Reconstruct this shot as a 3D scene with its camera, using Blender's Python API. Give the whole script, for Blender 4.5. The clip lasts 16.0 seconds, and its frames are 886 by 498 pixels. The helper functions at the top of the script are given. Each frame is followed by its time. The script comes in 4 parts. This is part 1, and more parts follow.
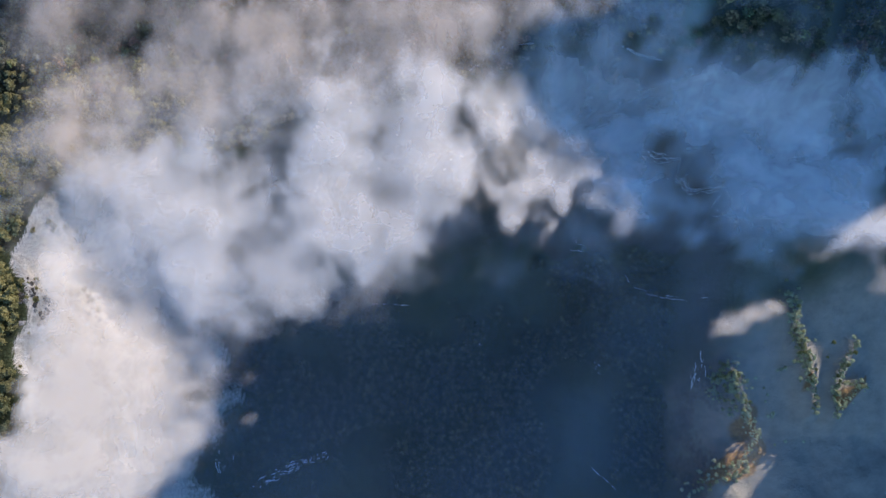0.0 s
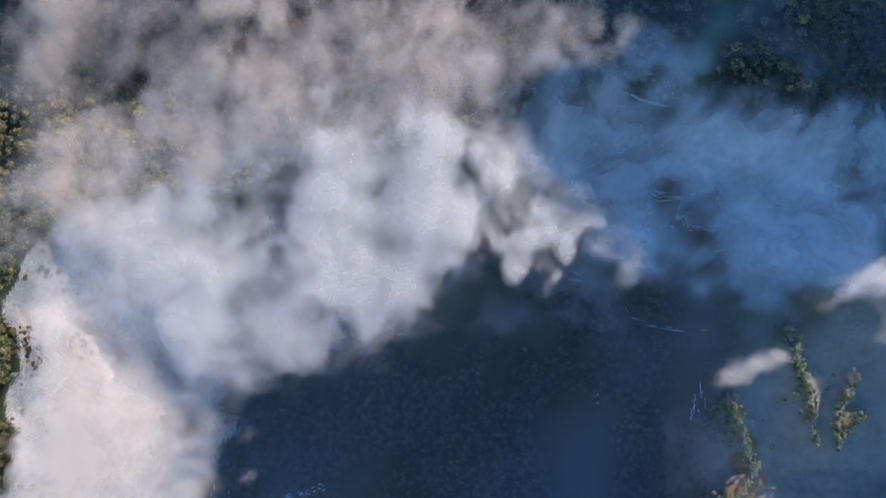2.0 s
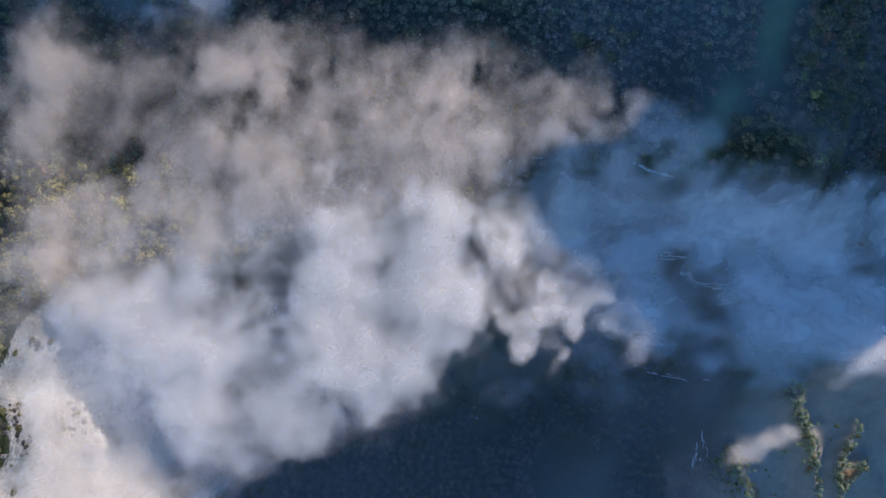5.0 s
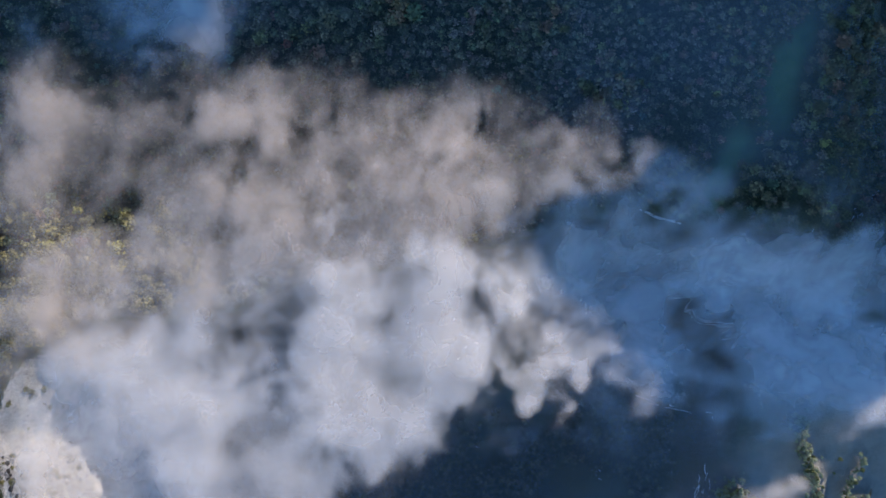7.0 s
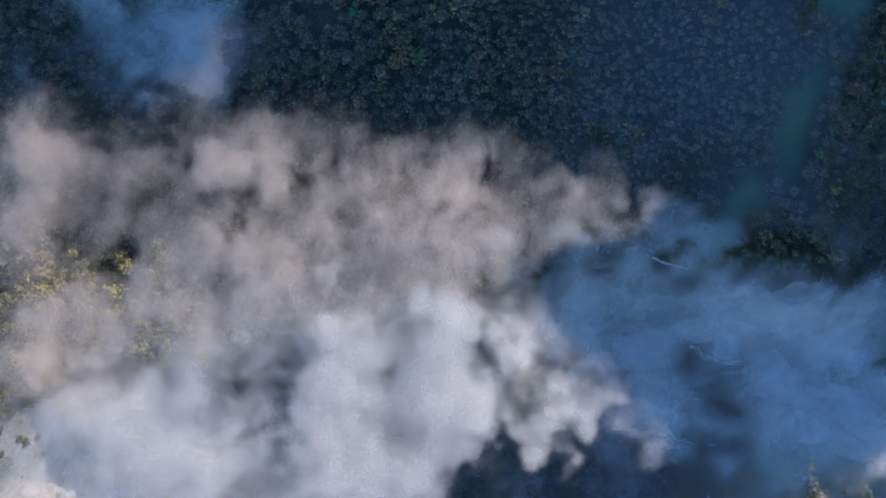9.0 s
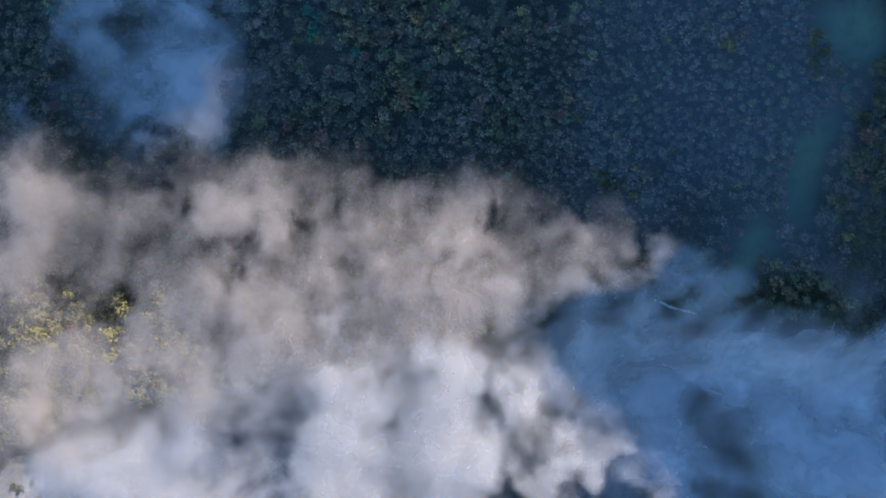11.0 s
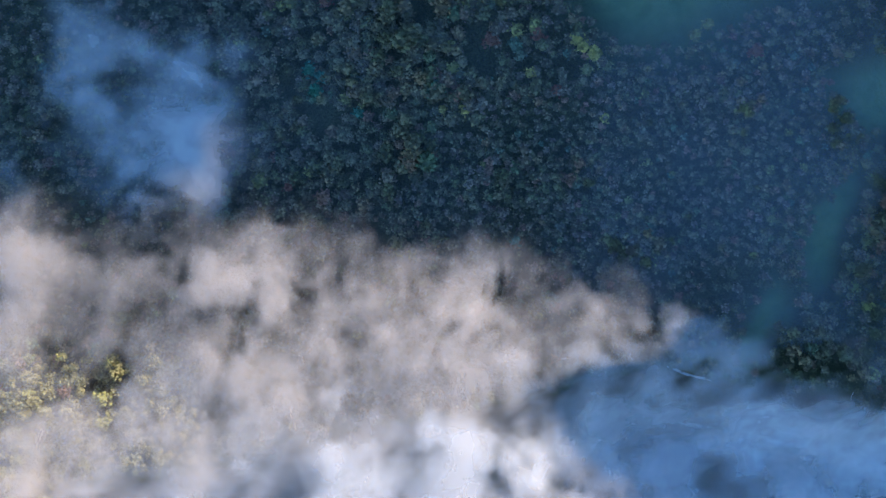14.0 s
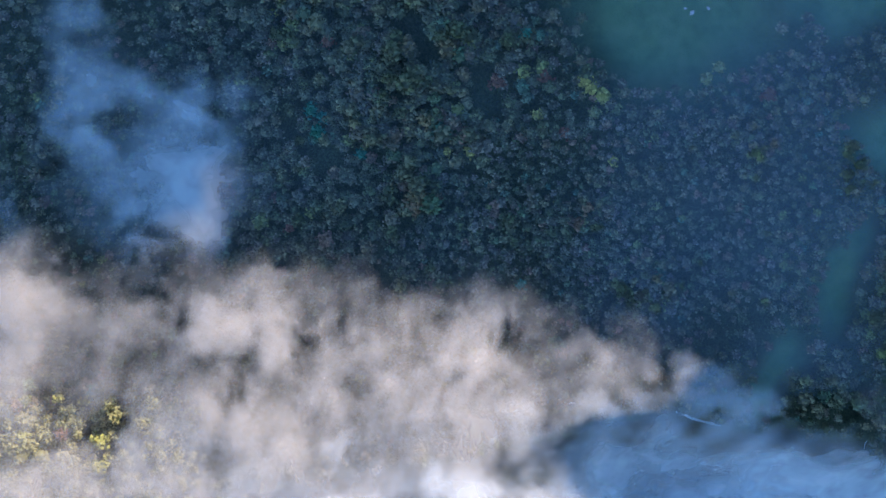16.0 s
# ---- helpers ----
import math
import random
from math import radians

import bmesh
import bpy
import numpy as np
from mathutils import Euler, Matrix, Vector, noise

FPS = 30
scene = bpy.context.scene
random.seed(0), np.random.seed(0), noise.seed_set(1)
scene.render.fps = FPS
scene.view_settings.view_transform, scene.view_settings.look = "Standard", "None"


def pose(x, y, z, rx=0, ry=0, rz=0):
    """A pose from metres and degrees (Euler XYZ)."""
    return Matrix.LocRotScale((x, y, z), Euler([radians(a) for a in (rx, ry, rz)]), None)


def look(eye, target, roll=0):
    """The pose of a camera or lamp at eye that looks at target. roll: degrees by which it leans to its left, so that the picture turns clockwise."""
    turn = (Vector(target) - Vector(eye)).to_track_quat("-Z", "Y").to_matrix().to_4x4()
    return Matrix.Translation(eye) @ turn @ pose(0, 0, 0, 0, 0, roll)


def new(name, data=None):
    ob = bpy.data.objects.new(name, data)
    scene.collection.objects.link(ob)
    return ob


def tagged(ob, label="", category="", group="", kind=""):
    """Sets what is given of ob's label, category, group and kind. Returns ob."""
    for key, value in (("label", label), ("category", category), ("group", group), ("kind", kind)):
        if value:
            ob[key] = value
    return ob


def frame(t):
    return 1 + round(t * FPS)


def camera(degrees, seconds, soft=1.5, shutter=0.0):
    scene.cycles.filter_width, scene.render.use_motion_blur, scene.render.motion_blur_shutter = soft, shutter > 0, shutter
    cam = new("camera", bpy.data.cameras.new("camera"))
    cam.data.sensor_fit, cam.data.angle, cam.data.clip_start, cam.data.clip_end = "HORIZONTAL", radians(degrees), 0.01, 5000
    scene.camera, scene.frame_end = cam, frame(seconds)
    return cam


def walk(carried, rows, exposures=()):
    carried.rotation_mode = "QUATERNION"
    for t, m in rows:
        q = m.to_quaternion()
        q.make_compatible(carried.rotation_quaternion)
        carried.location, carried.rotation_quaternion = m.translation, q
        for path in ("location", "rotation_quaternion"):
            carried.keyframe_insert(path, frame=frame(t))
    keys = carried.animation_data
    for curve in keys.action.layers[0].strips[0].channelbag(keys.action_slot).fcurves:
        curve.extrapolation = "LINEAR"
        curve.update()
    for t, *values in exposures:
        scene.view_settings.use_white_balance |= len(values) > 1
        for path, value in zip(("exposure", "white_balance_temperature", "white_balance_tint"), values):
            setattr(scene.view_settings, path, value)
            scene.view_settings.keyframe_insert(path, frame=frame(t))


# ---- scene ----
EXPOSURES = [(0.0, 1.1, 4970, 8), (4.0, 0.92, 4940, 8), (9.0, 0.87, 4890, 8), (11.5, 1.07, 4910, 8), (16.0, 1.62, 4880, 7)]
cam = camera(67.0, 16.0, soft=1.5)
ROWS = [
    (0, 0.00, 0.00, 740.00, 15.000, -0.000, 0.000),
    (0.5, -1.60, 7.05, 740.35, 15.036, -0.182, -0.066),
    (1, -3.18, 14.16, 740.70, 15.073, -0.357, -0.129),
    (1.5, -4.74, 21.31, 741.06, 15.109, -0.526, -0.189),
    (2, -6.27, 28.50, 741.42, 15.145, -0.688, -0.247),
    (2.5, -7.77, 35.70, 741.76, 15.181, -0.843, -0.301),
    (3, -9.24, 42.91, 742.07, 15.216, -0.991, -0.353),
    (3.5, -10.66, 50.10, 742.36, 15.251, -1.132, -0.401),
    (4, -12.04, 57.28, 742.62, 15.286, -1.267, -0.447),
    (5, -14.67, 71.51, 743.02, 15.356, -1.516, -0.529),
    (6, -17.10, 85.53, 743.24, 15.423, -1.739, -0.600),
    (6.5, -18.24, 92.45, 743.28, 15.457, -1.840, -0.630),
    (7, -19.32, 99.29, 743.26, 15.489, -1.934, -0.658),
    (7.5, -20.35, 106.06, 743.20, 15.522, -2.022, -0.683),
    (8, -21.33, 112.74, 743.09, 15.554, -2.103, -0.704),
    (8.5, -22.25, 119.34, 742.93, 15.586, -2.177, -0.723),
    (9, -23.11, 125.86, 742.72, 15.617, -2.245, -0.738),
    (10, -24.69, 138.63, 742.18, 15.677, -2.360, -0.759),
    (11, -26.06, 151.08, 741.50, 15.736, -2.449, -0.768),
    (11.5, -26.67, 157.18, 741.12, 15.765, -2.483, -0.768),
    (12, -27.24, 163.21, 740.72, 15.793, -2.511, -0.764),
    (12.5, -27.77, 169.17, 740.32, 15.821, -2.532, -0.758),
    (13, -28.27, 175.07, 739.91, 15.848, -2.546, -0.748),
    (13.5, -28.72, 180.92, 739.51, 15.875, -2.554, -0.735),
    (14, -29.15, 186.72, 739.13, 15.901, -2.555, -0.719),
    (14.5, -29.55, 192.49, 738.78, 15.927, -2.549, -0.699),
    (15, -29.93, 198.23, 738.47, 15.952, -2.537, -0.677),
    (15.5, -30.29, 203.96, 738.21, 15.977, -2.518, -0.651),
    (16, -30.64, 209.70, 738.01, 16.001, -2.493, -0.622),
]
walk(cam, [(t, pose(x, y, z, rx, ry, rz)) for t, x, y, z, rx, ry, rz in ROWS], exposures=EXPOSURES)

scene.cycles.transparent_max_bounces = 40

# ---- terrain shape ----
def lattice(ix, iy, seed):
    """A number between 0 and 1 for each whole-number place."""
    h = (ix.astype(np.int64) * 374761393 + iy.astype(np.int64) * 668265263 + seed * 974634541) & 0xFFFFFFFF
    h = ((h ^ (h >> 13)) * 1274126177) & 0xFFFFFFFF
    h = ((h ^ (h >> 16)) * 2246822519) & 0xFFFFFFFF
    return (h ^ (h >> 15)).astype(np.float64) / 4294967295.0


def value_noise(x, y, seed):
    ix, iy = np.floor(x), np.floor(y)
    fx, fy = x - ix, y - iy
    fx, fy = fx * fx * fx * (fx * (fx * 6 - 15) + 10), fy * fy * fy * (fy * (fy * 6 - 15) + 10)
    a, b = lattice(ix, iy, seed), lattice(ix + 1, iy, seed)
    c, d = lattice(ix, iy + 1, seed), lattice(ix + 1, iy + 1, seed)
    return (a + (b - a) * fx) * (1 - fy) + (c + (d - c) * fx) * fy


def fbm(x, y, size, octaves=4, seed=0, gain=0.5):
    """Fractal noise, about 0 to 1, whose largest lumps are `size` metres across."""
    x, y = np.asarray(x, float) / size, np.asarray(y, float) / size
    total, weight, amp = 0.0, 0.0, 1.0
    for o in range(octaves):
        total = total + amp * value_noise(x, y, seed + 17 * o)
        weight += amp
        amp *= gain
        x, y = 1.6 * x + 1.2 * y + 5.3, -1.2 * x + 1.6 * y + 9.1
    return total / weight


def step(a, b, v):
    t = np.clip((np.asarray(v, float) - a) / (b - a), 0, 1)
    return t * t * (3 - 2 * t)


# the edge of the plateau, from the south-west round to the east
RIM = [(-426, -900), (-268, -260), (-254, -40), (-250, 0), (-246, 24), (-255, 47), (-257, 70), (-262, 107), (-250, 141), (-219, 158), (-176, 172),
       (-122, 180), (-57, 197), (12, 203), (72, 220), (148, 228), (204, 214), (262, 194), (312, 214), (350, 290), (380, 420), (430, 800), (600, 2900)]


def rim_distance(x, y):
    """Metres to the plateau's edge; positive on the plateau."""
    x, y = np.asarray(x, float), np.asarray(y, float)
    x, y = x + 16 * (fbm(x, y, 34, 2, 71) - 0.5), y + 16 * (fbm(x, y, 34, 2, 72) - 0.5)
    best = np.full(np.broadcast(x, y).shape, 1e9)
    inside = np.zeros(best.shape, bool)
    ring = RIM + [(-3000, 3000), (-3000, -900)]
    for i, (x0, y0) in enumerate(ring):
        x1, y1 = ring[(i + 1) % len(ring)]
        if i < len(RIM) - 1:
            dx, dy = x1 - x0, y1 - y0
            k = np.clip(((x - x0) * dx + (y - y0) * dy) / (dx * dx + dy * dy), 0, 1)
            best = np.minimum(best, np.hypot(x - x0 - k * dx, y - y0 - k * dy))
        if y0 != y1:
            inside ^= ((y0 > y) != (y1 > y)) & (x < (x1 - x0) * (y - y0) / (y1 - y0) + x0)
    return np.where(inside, best, -best)


SUN_AZIMUTH, SUN_HEIGHT = 40.0, 27.0
RIDGE_AT = 700.0


def skyline(u):
    """Crest height of an unseen mountain added eastwards, set by where its shade must fall."""
    return np.interp(u, [-600, -280, -256, -245, -225, -206, -193, -177, -150, -128, -114, -98, -80, -65, -40, 0, 30, 60, 104, 113, 122, 150, 205, 250, 295, 330, 343, 370, 402, 900],
                     [410, 410, 385, 366, 332, 314, 325, 337, 354, 362, 376, 490, 540, 598, 640, 650, 645, 644, 655, 666, 648, 658, 675, 690, 708, 721, 722, 726, 760, 800])


# low spurs on the eastern valley floor that catch the sun
SPURS = [(256, 50, 270, 34), (268, 40, 276, 14), (276, 14, 288, -8), (288, -8, 250, -48), (299, 110, 310, 84), (310, 86, 332, 47), (333, 47, 340, 16), (367, 68, 357, 47), (356, 46, 361, 12), (364, 30, 380, 38)]


def height(x, y):
    x, y = np.asarray(x, float), np.asarray(y, float)
    d = rim_distance(x, y)
    xw = np.maximum(x, -200) + 0.1 * np.minimum(x + 200, 0)
    yy = y - 285
    plateau = 398 + 0.2 * (np.minimum(xw, 170) - 25) + np.where(yy > -65, 0.5 * yy, -32.5 + 0.08 * (yy + 65))
    plateau = plateau - 0.75 * np.maximum(x - 190, 0) * step(190, 260, x)
    plateau = np.clip(plateau, 300, 520) + 34 * step(-150, -215, x) * step(200, 130, y) + 13 * step(-130, -185, x) * step(262, 222, y) * step(130, 200, y)
    plateau = plateau + 9 * (fbm(x, y, 70, 3, 3) - 0.5) + 3 * (fbm(x, y, 14, 2, 4) - 0.5)
    away = np.maximum(-d, 0)
    valley = 12 + 205 * np.exp(-away / 42) + step(80, 230, x) * 0.55 * np.clip(y + 10, 0, 140)
    valley = valley + 65 * step(216, 266, x + 10 * (fbm(x, y, 50, 2, 8) - 0.5))
    valley = valley + 16 * (fbm(x, y, 90, 4, 5) - 0.5) + 4 * (fbm(x, y, 16, 2, 6) - 0.5)
    lift = np.zeros(np.shape(valley))
    for x0, y0, x1, y1 in SPURS:
        dx, dy = x1 - x0, y1 - y0
        k = np.clip(((x - x0) * dx + (y - y0) * dy) / (dx * dx + dy * dy), 0, 1)
        lift = np.maximum(lift, 11 * np.exp(-((x - x0 - k * dx) ** 2 + (y - y0 - k * dy) ** 2) / 120.0))
    valley = valley + lift
    drop = step(0, 24 + 34 * step(85, 125, x) * step(300, 262, x), away * (0.6 + 0.9 * fbm(x, y, 30, 3, 7)))
    h = np.where(d >= 0, plateau, plateau + (np.minimum(valley, plateau) - plateau) * drop)
    ca, sa = math.cos(radians(SUN_AZIMUTH)), math.sin(radians(SUN_AZIMUTH))
    s, u = x * ca + y * sa, y * ca - x * sa
    crest = skyline(u) - np.where(s < RIDGE_AT, 1.35 * (RIDGE_AT - s), 0.05 * (s - RIDGE_AT))
    return np.maximum(h, crest)
# ---- end of terrain shape ----


# ---- sky and sun ----
world = bpy.data.worlds.new("sky")
scene.world = world
world.use_nodes = True
sky = world.node_tree.nodes.new("ShaderNodeTexSky")
sky.sky_type, sky.sun_disc = "NISHITA", False
sky.sun_elevation, sky.sun_rotation = radians(SUN_HEIGHT), radians(90 - SUN_AZIMUTH)
sky.air_density, sky.dust_density, sky.ozone_density = 1.0, 0.0, 3.0
backing = world.node_tree.nodes["Background"]
backing.inputs["Strength"].default_value = 0.11
world.node_tree.links.new(sky.outputs[0], backing.inputs["Color"])
sun = new("sun", bpy.data.lights.new("sun", "SUN"))
sun.data.energy, sun.data.angle, sun.data.color = 4.3, radians(0.6), (1.0, 0.71, 0.46)
SUN_DIR = Vector((math.cos(radians(SUN_AZIMUTH)) * math.cos(radians(SUN_HEIGHT)), math.sin(radians(SUN_AZIMUTH)) * math.cos(radians(SUN_HEIGHT)),
                  math.sin(radians(SUN_HEIGHT))))
sun.matrix_world = look(SUN_DIR * 900, (0, 0, 0))


# ---- materials ----
class Nodes:
    """Small helper to write node materials line by line."""

    def __init__(self, name):
        self.mat = bpy.data.materials.new(name)
        self.mat.use_nodes = True
        self.tree = self.mat.node_tree
        self.tree.nodes.clear()
        self.out = self.tree.nodes.new("ShaderNodeOutputMaterial")

    def add(self, kind, **values):
        n = self.tree.nodes.new(kind)
        for key, v in values.items():
            key = key.replace("_", " ")
            self.put(n.inputs[key], v)
        return n

    def put(self, socket, v):
        if isinstance(v, bpy.types.NodeSocket):
            self.tree.links.new(v, socket)
        else:
            socket.default_value = v

    def noise(self, scale, detail=4.0, rough=0.55, vector=None):
        n = self.add("ShaderNodeTexNoise", Scale=scale, Detail=detail, Roughness=rough)
        if vector is None:
            vector = self.add("ShaderNodeNewGeometry").outputs["Position"]
        self.put(n.inputs["Vector"], vector)
        return n.outputs["Fac"]

    def math(self, op, a, b=0.0, clamp=False):
        n = self.tree.nodes.new("ShaderNodeMath")
        n.operation, n.use_clamp = op, clamp
        self.put(n.inputs[0], a)
        self.put(n.inputs[1], b)
        return n.outputs[0]

    def ramp(self, fac, stops):
        n = self.tree.nodes.new("ShaderNodeValToRGB")
        self.put(n.inputs[0], fac)
        el = n.color_ramp.elements
        while len(el) < len(stops):
            el.new(0.5)
        for e, (at, c) in zip(el, stops):
            e.position, e.color = at, (*c, 1)
        return n.outputs[0]

    def mix(self, fac, a, b, blend="MIX"):
        n = self.tree.nodes.new("ShaderNodeMix")
        n.data_type, n.blend_type = "RGBA", blend
        self.put(n.inputs["Factor"], fac)
        for key, v in (("A", a), ("B", b)):
            s = [i for i in n.inputs if i.name == key and i.type == "RGBA"][0]
            self.put(s, v if isinstance(v, bpy.types.NodeSocket) else (*v, 1))
        return [o for o in n.outputs if o.type == "RGBA"][0]

    def attribute(self, name):
        n = self.tree.nodes.new("ShaderNodeAttribute")
        n.attribute_name = name
        return n.outputs["Fac"]

    def bump(self, fac, strength, distance):
        return self.add("ShaderNodeBump", Strength=strength, Distance=distance, Height=fac).outputs[0]

    def surface(self, shader):
        self.tree.links.new(shader, self.out.inputs["Surface"])
        return self.mat

    def principled(self, colour, rough, normal=None, **more):
        n = self.add("ShaderNodeBsdfPrincipled", **more)
        self.put(n.inputs["Base Color"], colour if isinstance(colour, bpy.types.NodeSocket) else (*colour, 1))
        self.put(n.inputs["Roughness"], rough)
        if normal is not None:
            self.put(n.inputs["Normal"], normal)
        return self.surface(n.outputs[0])


def ground_material():
    m = Nodes("forest_floor_and_rock")
    coarse, fine = m.noise(0.03), m.noise(0.35, 6)
    floor = m.ramp(fine, [(0.3, (0.016, 0.02, 0.009)), (0.55, (0.04, 0.047, 0.02)), (0.75, (0.075, 0.07, 0.036))])
    scrub = m.ramp(m.noise(0.9, 5), [(0.35, (0.022, 0.034, 0.012)), (0.6, (0.06, 0.075, 0.028)), (0.8, (0.1, 0.095, 0.045))])
    soil = m.mix(m.math("MULTIPLY_ADD", coarse, 1.6, True), floor, scrub)
    grass = m.ramp(m.noise(0.12, 8, 0.65), [(0.3, (0.05, 0.1, 0.042)), (0.5, (0.08, 0.14, 0.06)), (0.7, (0.105, 0.16, 0.075))])
    # Dry grass, with the gold of the sunlight partly put into its colour.
    dry = m.ramp(m.noise(0.5, 6, 0.7), [(0.3, (0.09, 0.06, 0.024)), (0.5, (0.24, 0.155, 0.06)), (0.75, (0.38, 0.265, 0.12))])
    geo = m.add("ShaderNodeNewGeometry")
    up = m.add("ShaderNodeSeparateXYZ", Vector=geo.outputs["True Normal"]).outputs["Z"]
    crack = m.noise(0.22, 8, 0.7)
    # Pale cliff stone, lightened further by sunlight put into the colour.
    pale = m.ramp(m.noise(0.5, 9, 0.72), [(0.28, (0.2, 0.19, 0.17)), (0.42, (0.52, 0.5, 0.46)), (0.56, (0.72, 0.7, 0.65)), (0.8, (0.8, 0.78, 0.73))])
    grey = m.ramp(m.noise(0.3, 8, 0.7), [(0.3, (0.03, 0.033, 0.026)), (0.6, (0.075, 0.075, 0.06)), (0.85, (0.16, 0.15, 0.13))])
    stone = m.mix(m.attribute("limestone"), grey, pale)
    steep = m.math("ADD", m.math("MULTIPLY", m.math("SUBTRACT", 0.5, up), 5.0), m.math("MULTIPLY", m.math("SUBTRACT", crack, 0.5), 2.5), True)
    c = m.mix(m.attribute("meadow"), soil, grass)
    # The veil of haze over the eastern field is put into its pale colour.
    field = m.ramp(m.noise(0.05, 8, 0.72), [(0.3, (0.2, 0.195, 0.16)), (0.5, (0.28, 0.265, 0.215)), (0.7, (0.34, 0.315, 0.25))])
    c = m.mix(m.attribute("pasture"), c, field)
    c = m.mix(m.attribute("dry_grass"), c, dry)
    c = m.mix(steep, c, stone)
    n = m.bump(m.math("ADD", m.noise(0.8, 8, 0.7), m.math("MULTIPLY", crack, 2.0)), 0.8, 1.5)
    return m.principled(c, 0.93, n)


def foliage_material(name, source, dim=1.0):
    """Leaves whose hue changes from tree to tree. source: 'tint' reads each tree's own value, 'object' the object's random number."""
    m = Nodes(name)
    value = m.attribute("tint") if source == "tint" else m.add("ShaderNodeObjectInfo").outputs["Random"]
    base = m.ramp(value, [(0.0, (0.065, 0.075, 0.035)), (0.16, (0.1, 0.115, 0.048)), (0.3, (0.115, 0.115, 0.062)), (0.42, (0.145, 0.145, 0.075)), (0.55, (0.165, 0.145, 0.1)), (0.66, (0.125, 0.14, 0.055)),
                          (0.76, (0.19, 0.155, 0.075)), (0.84, (0.2, 0.13, 0.085)), (0.9, (0.085, 0.145, 0.085)), (0.95, (0.17, 0.185, 0.055)), (1.0, (0.36, 0.33, 0.08))])
    leaf = m.add("ShaderNodeNewGeometry").outputs["Random Per Island"]
    tone = m.ramp(leaf, [(0.0, (0.6, 0.62, 0.62)), (0.6, (1.15, 1.15, 1.12)), (1.0, (2.3, 2.25, 2.1))])
    c = m.mix(1.0, base, tone, "MULTIPLY")
    c = m.mix(m.math("MULTIPLY", m.noise(1.3, 3), 0.5), c, (0.03, 0.04, 0.018))
    d = m.add("ShaderNodeBsdfDiffuse", Color=c, Roughness=0.6)
    t = m.add("ShaderNodeBsdfTranslucent", Color=c)
    g = m.add("ShaderNodeBsdfGlossy", Color=(1, 1, 1, 1), Roughness=0.5)
    s = m.add("ShaderNodeMixShader", Fac=0.28)
    m.put(s.inputs[1], d.outputs[0]), m.put(s.inputs[2], t.outputs[0])
    s2 = m.add("ShaderNodeMixShader", Fac=0.025)
    m.put(s2.inputs[1], s.outputs[0]), m.put(s2.inputs[2], g.outputs[0])
    return m.surface(s2.outputs[0])


def bark_material():
    m = Nodes("bark")
    c = m.ramp(m.noise(3.0, 6, 0.7), [(0.3, (0.05, 0.04, 0.03)), (0.7, (0.16, 0.13, 0.1))])
    return m.principled(c, 0.9, m.bump(m.noise(8, 5), 0.6, 0.05))


def rock_material(name, stops, rough):
    m = Nodes(name)
    c = m.ramp(m.noise(0.7, 9, 0.72), stops)
    c = m.mix(m.math("MULTIPLY", m.add("ShaderNodeObjectInfo").outputs["Random"], 0.4), c, (0.2, 0.19, 0.17))
    return m.principled(c, rough, m.bump(m.noise(1.6, 8, 0.7), 0.9, 0.6))


def foam_material():
    m = Nodes("white_water")
    streak = m.noise(1.4, 6, 0.7)
    c = m.ramp(streak, [(0.3, (0.3, 0.34, 0.36)), (0.5, (0.62, 0.65, 0.66)), (0.7, (0.85, 0.86, 0.87))])
    return m.principled(c, 0.35, m.bump(streak, 0.5, 0.3))


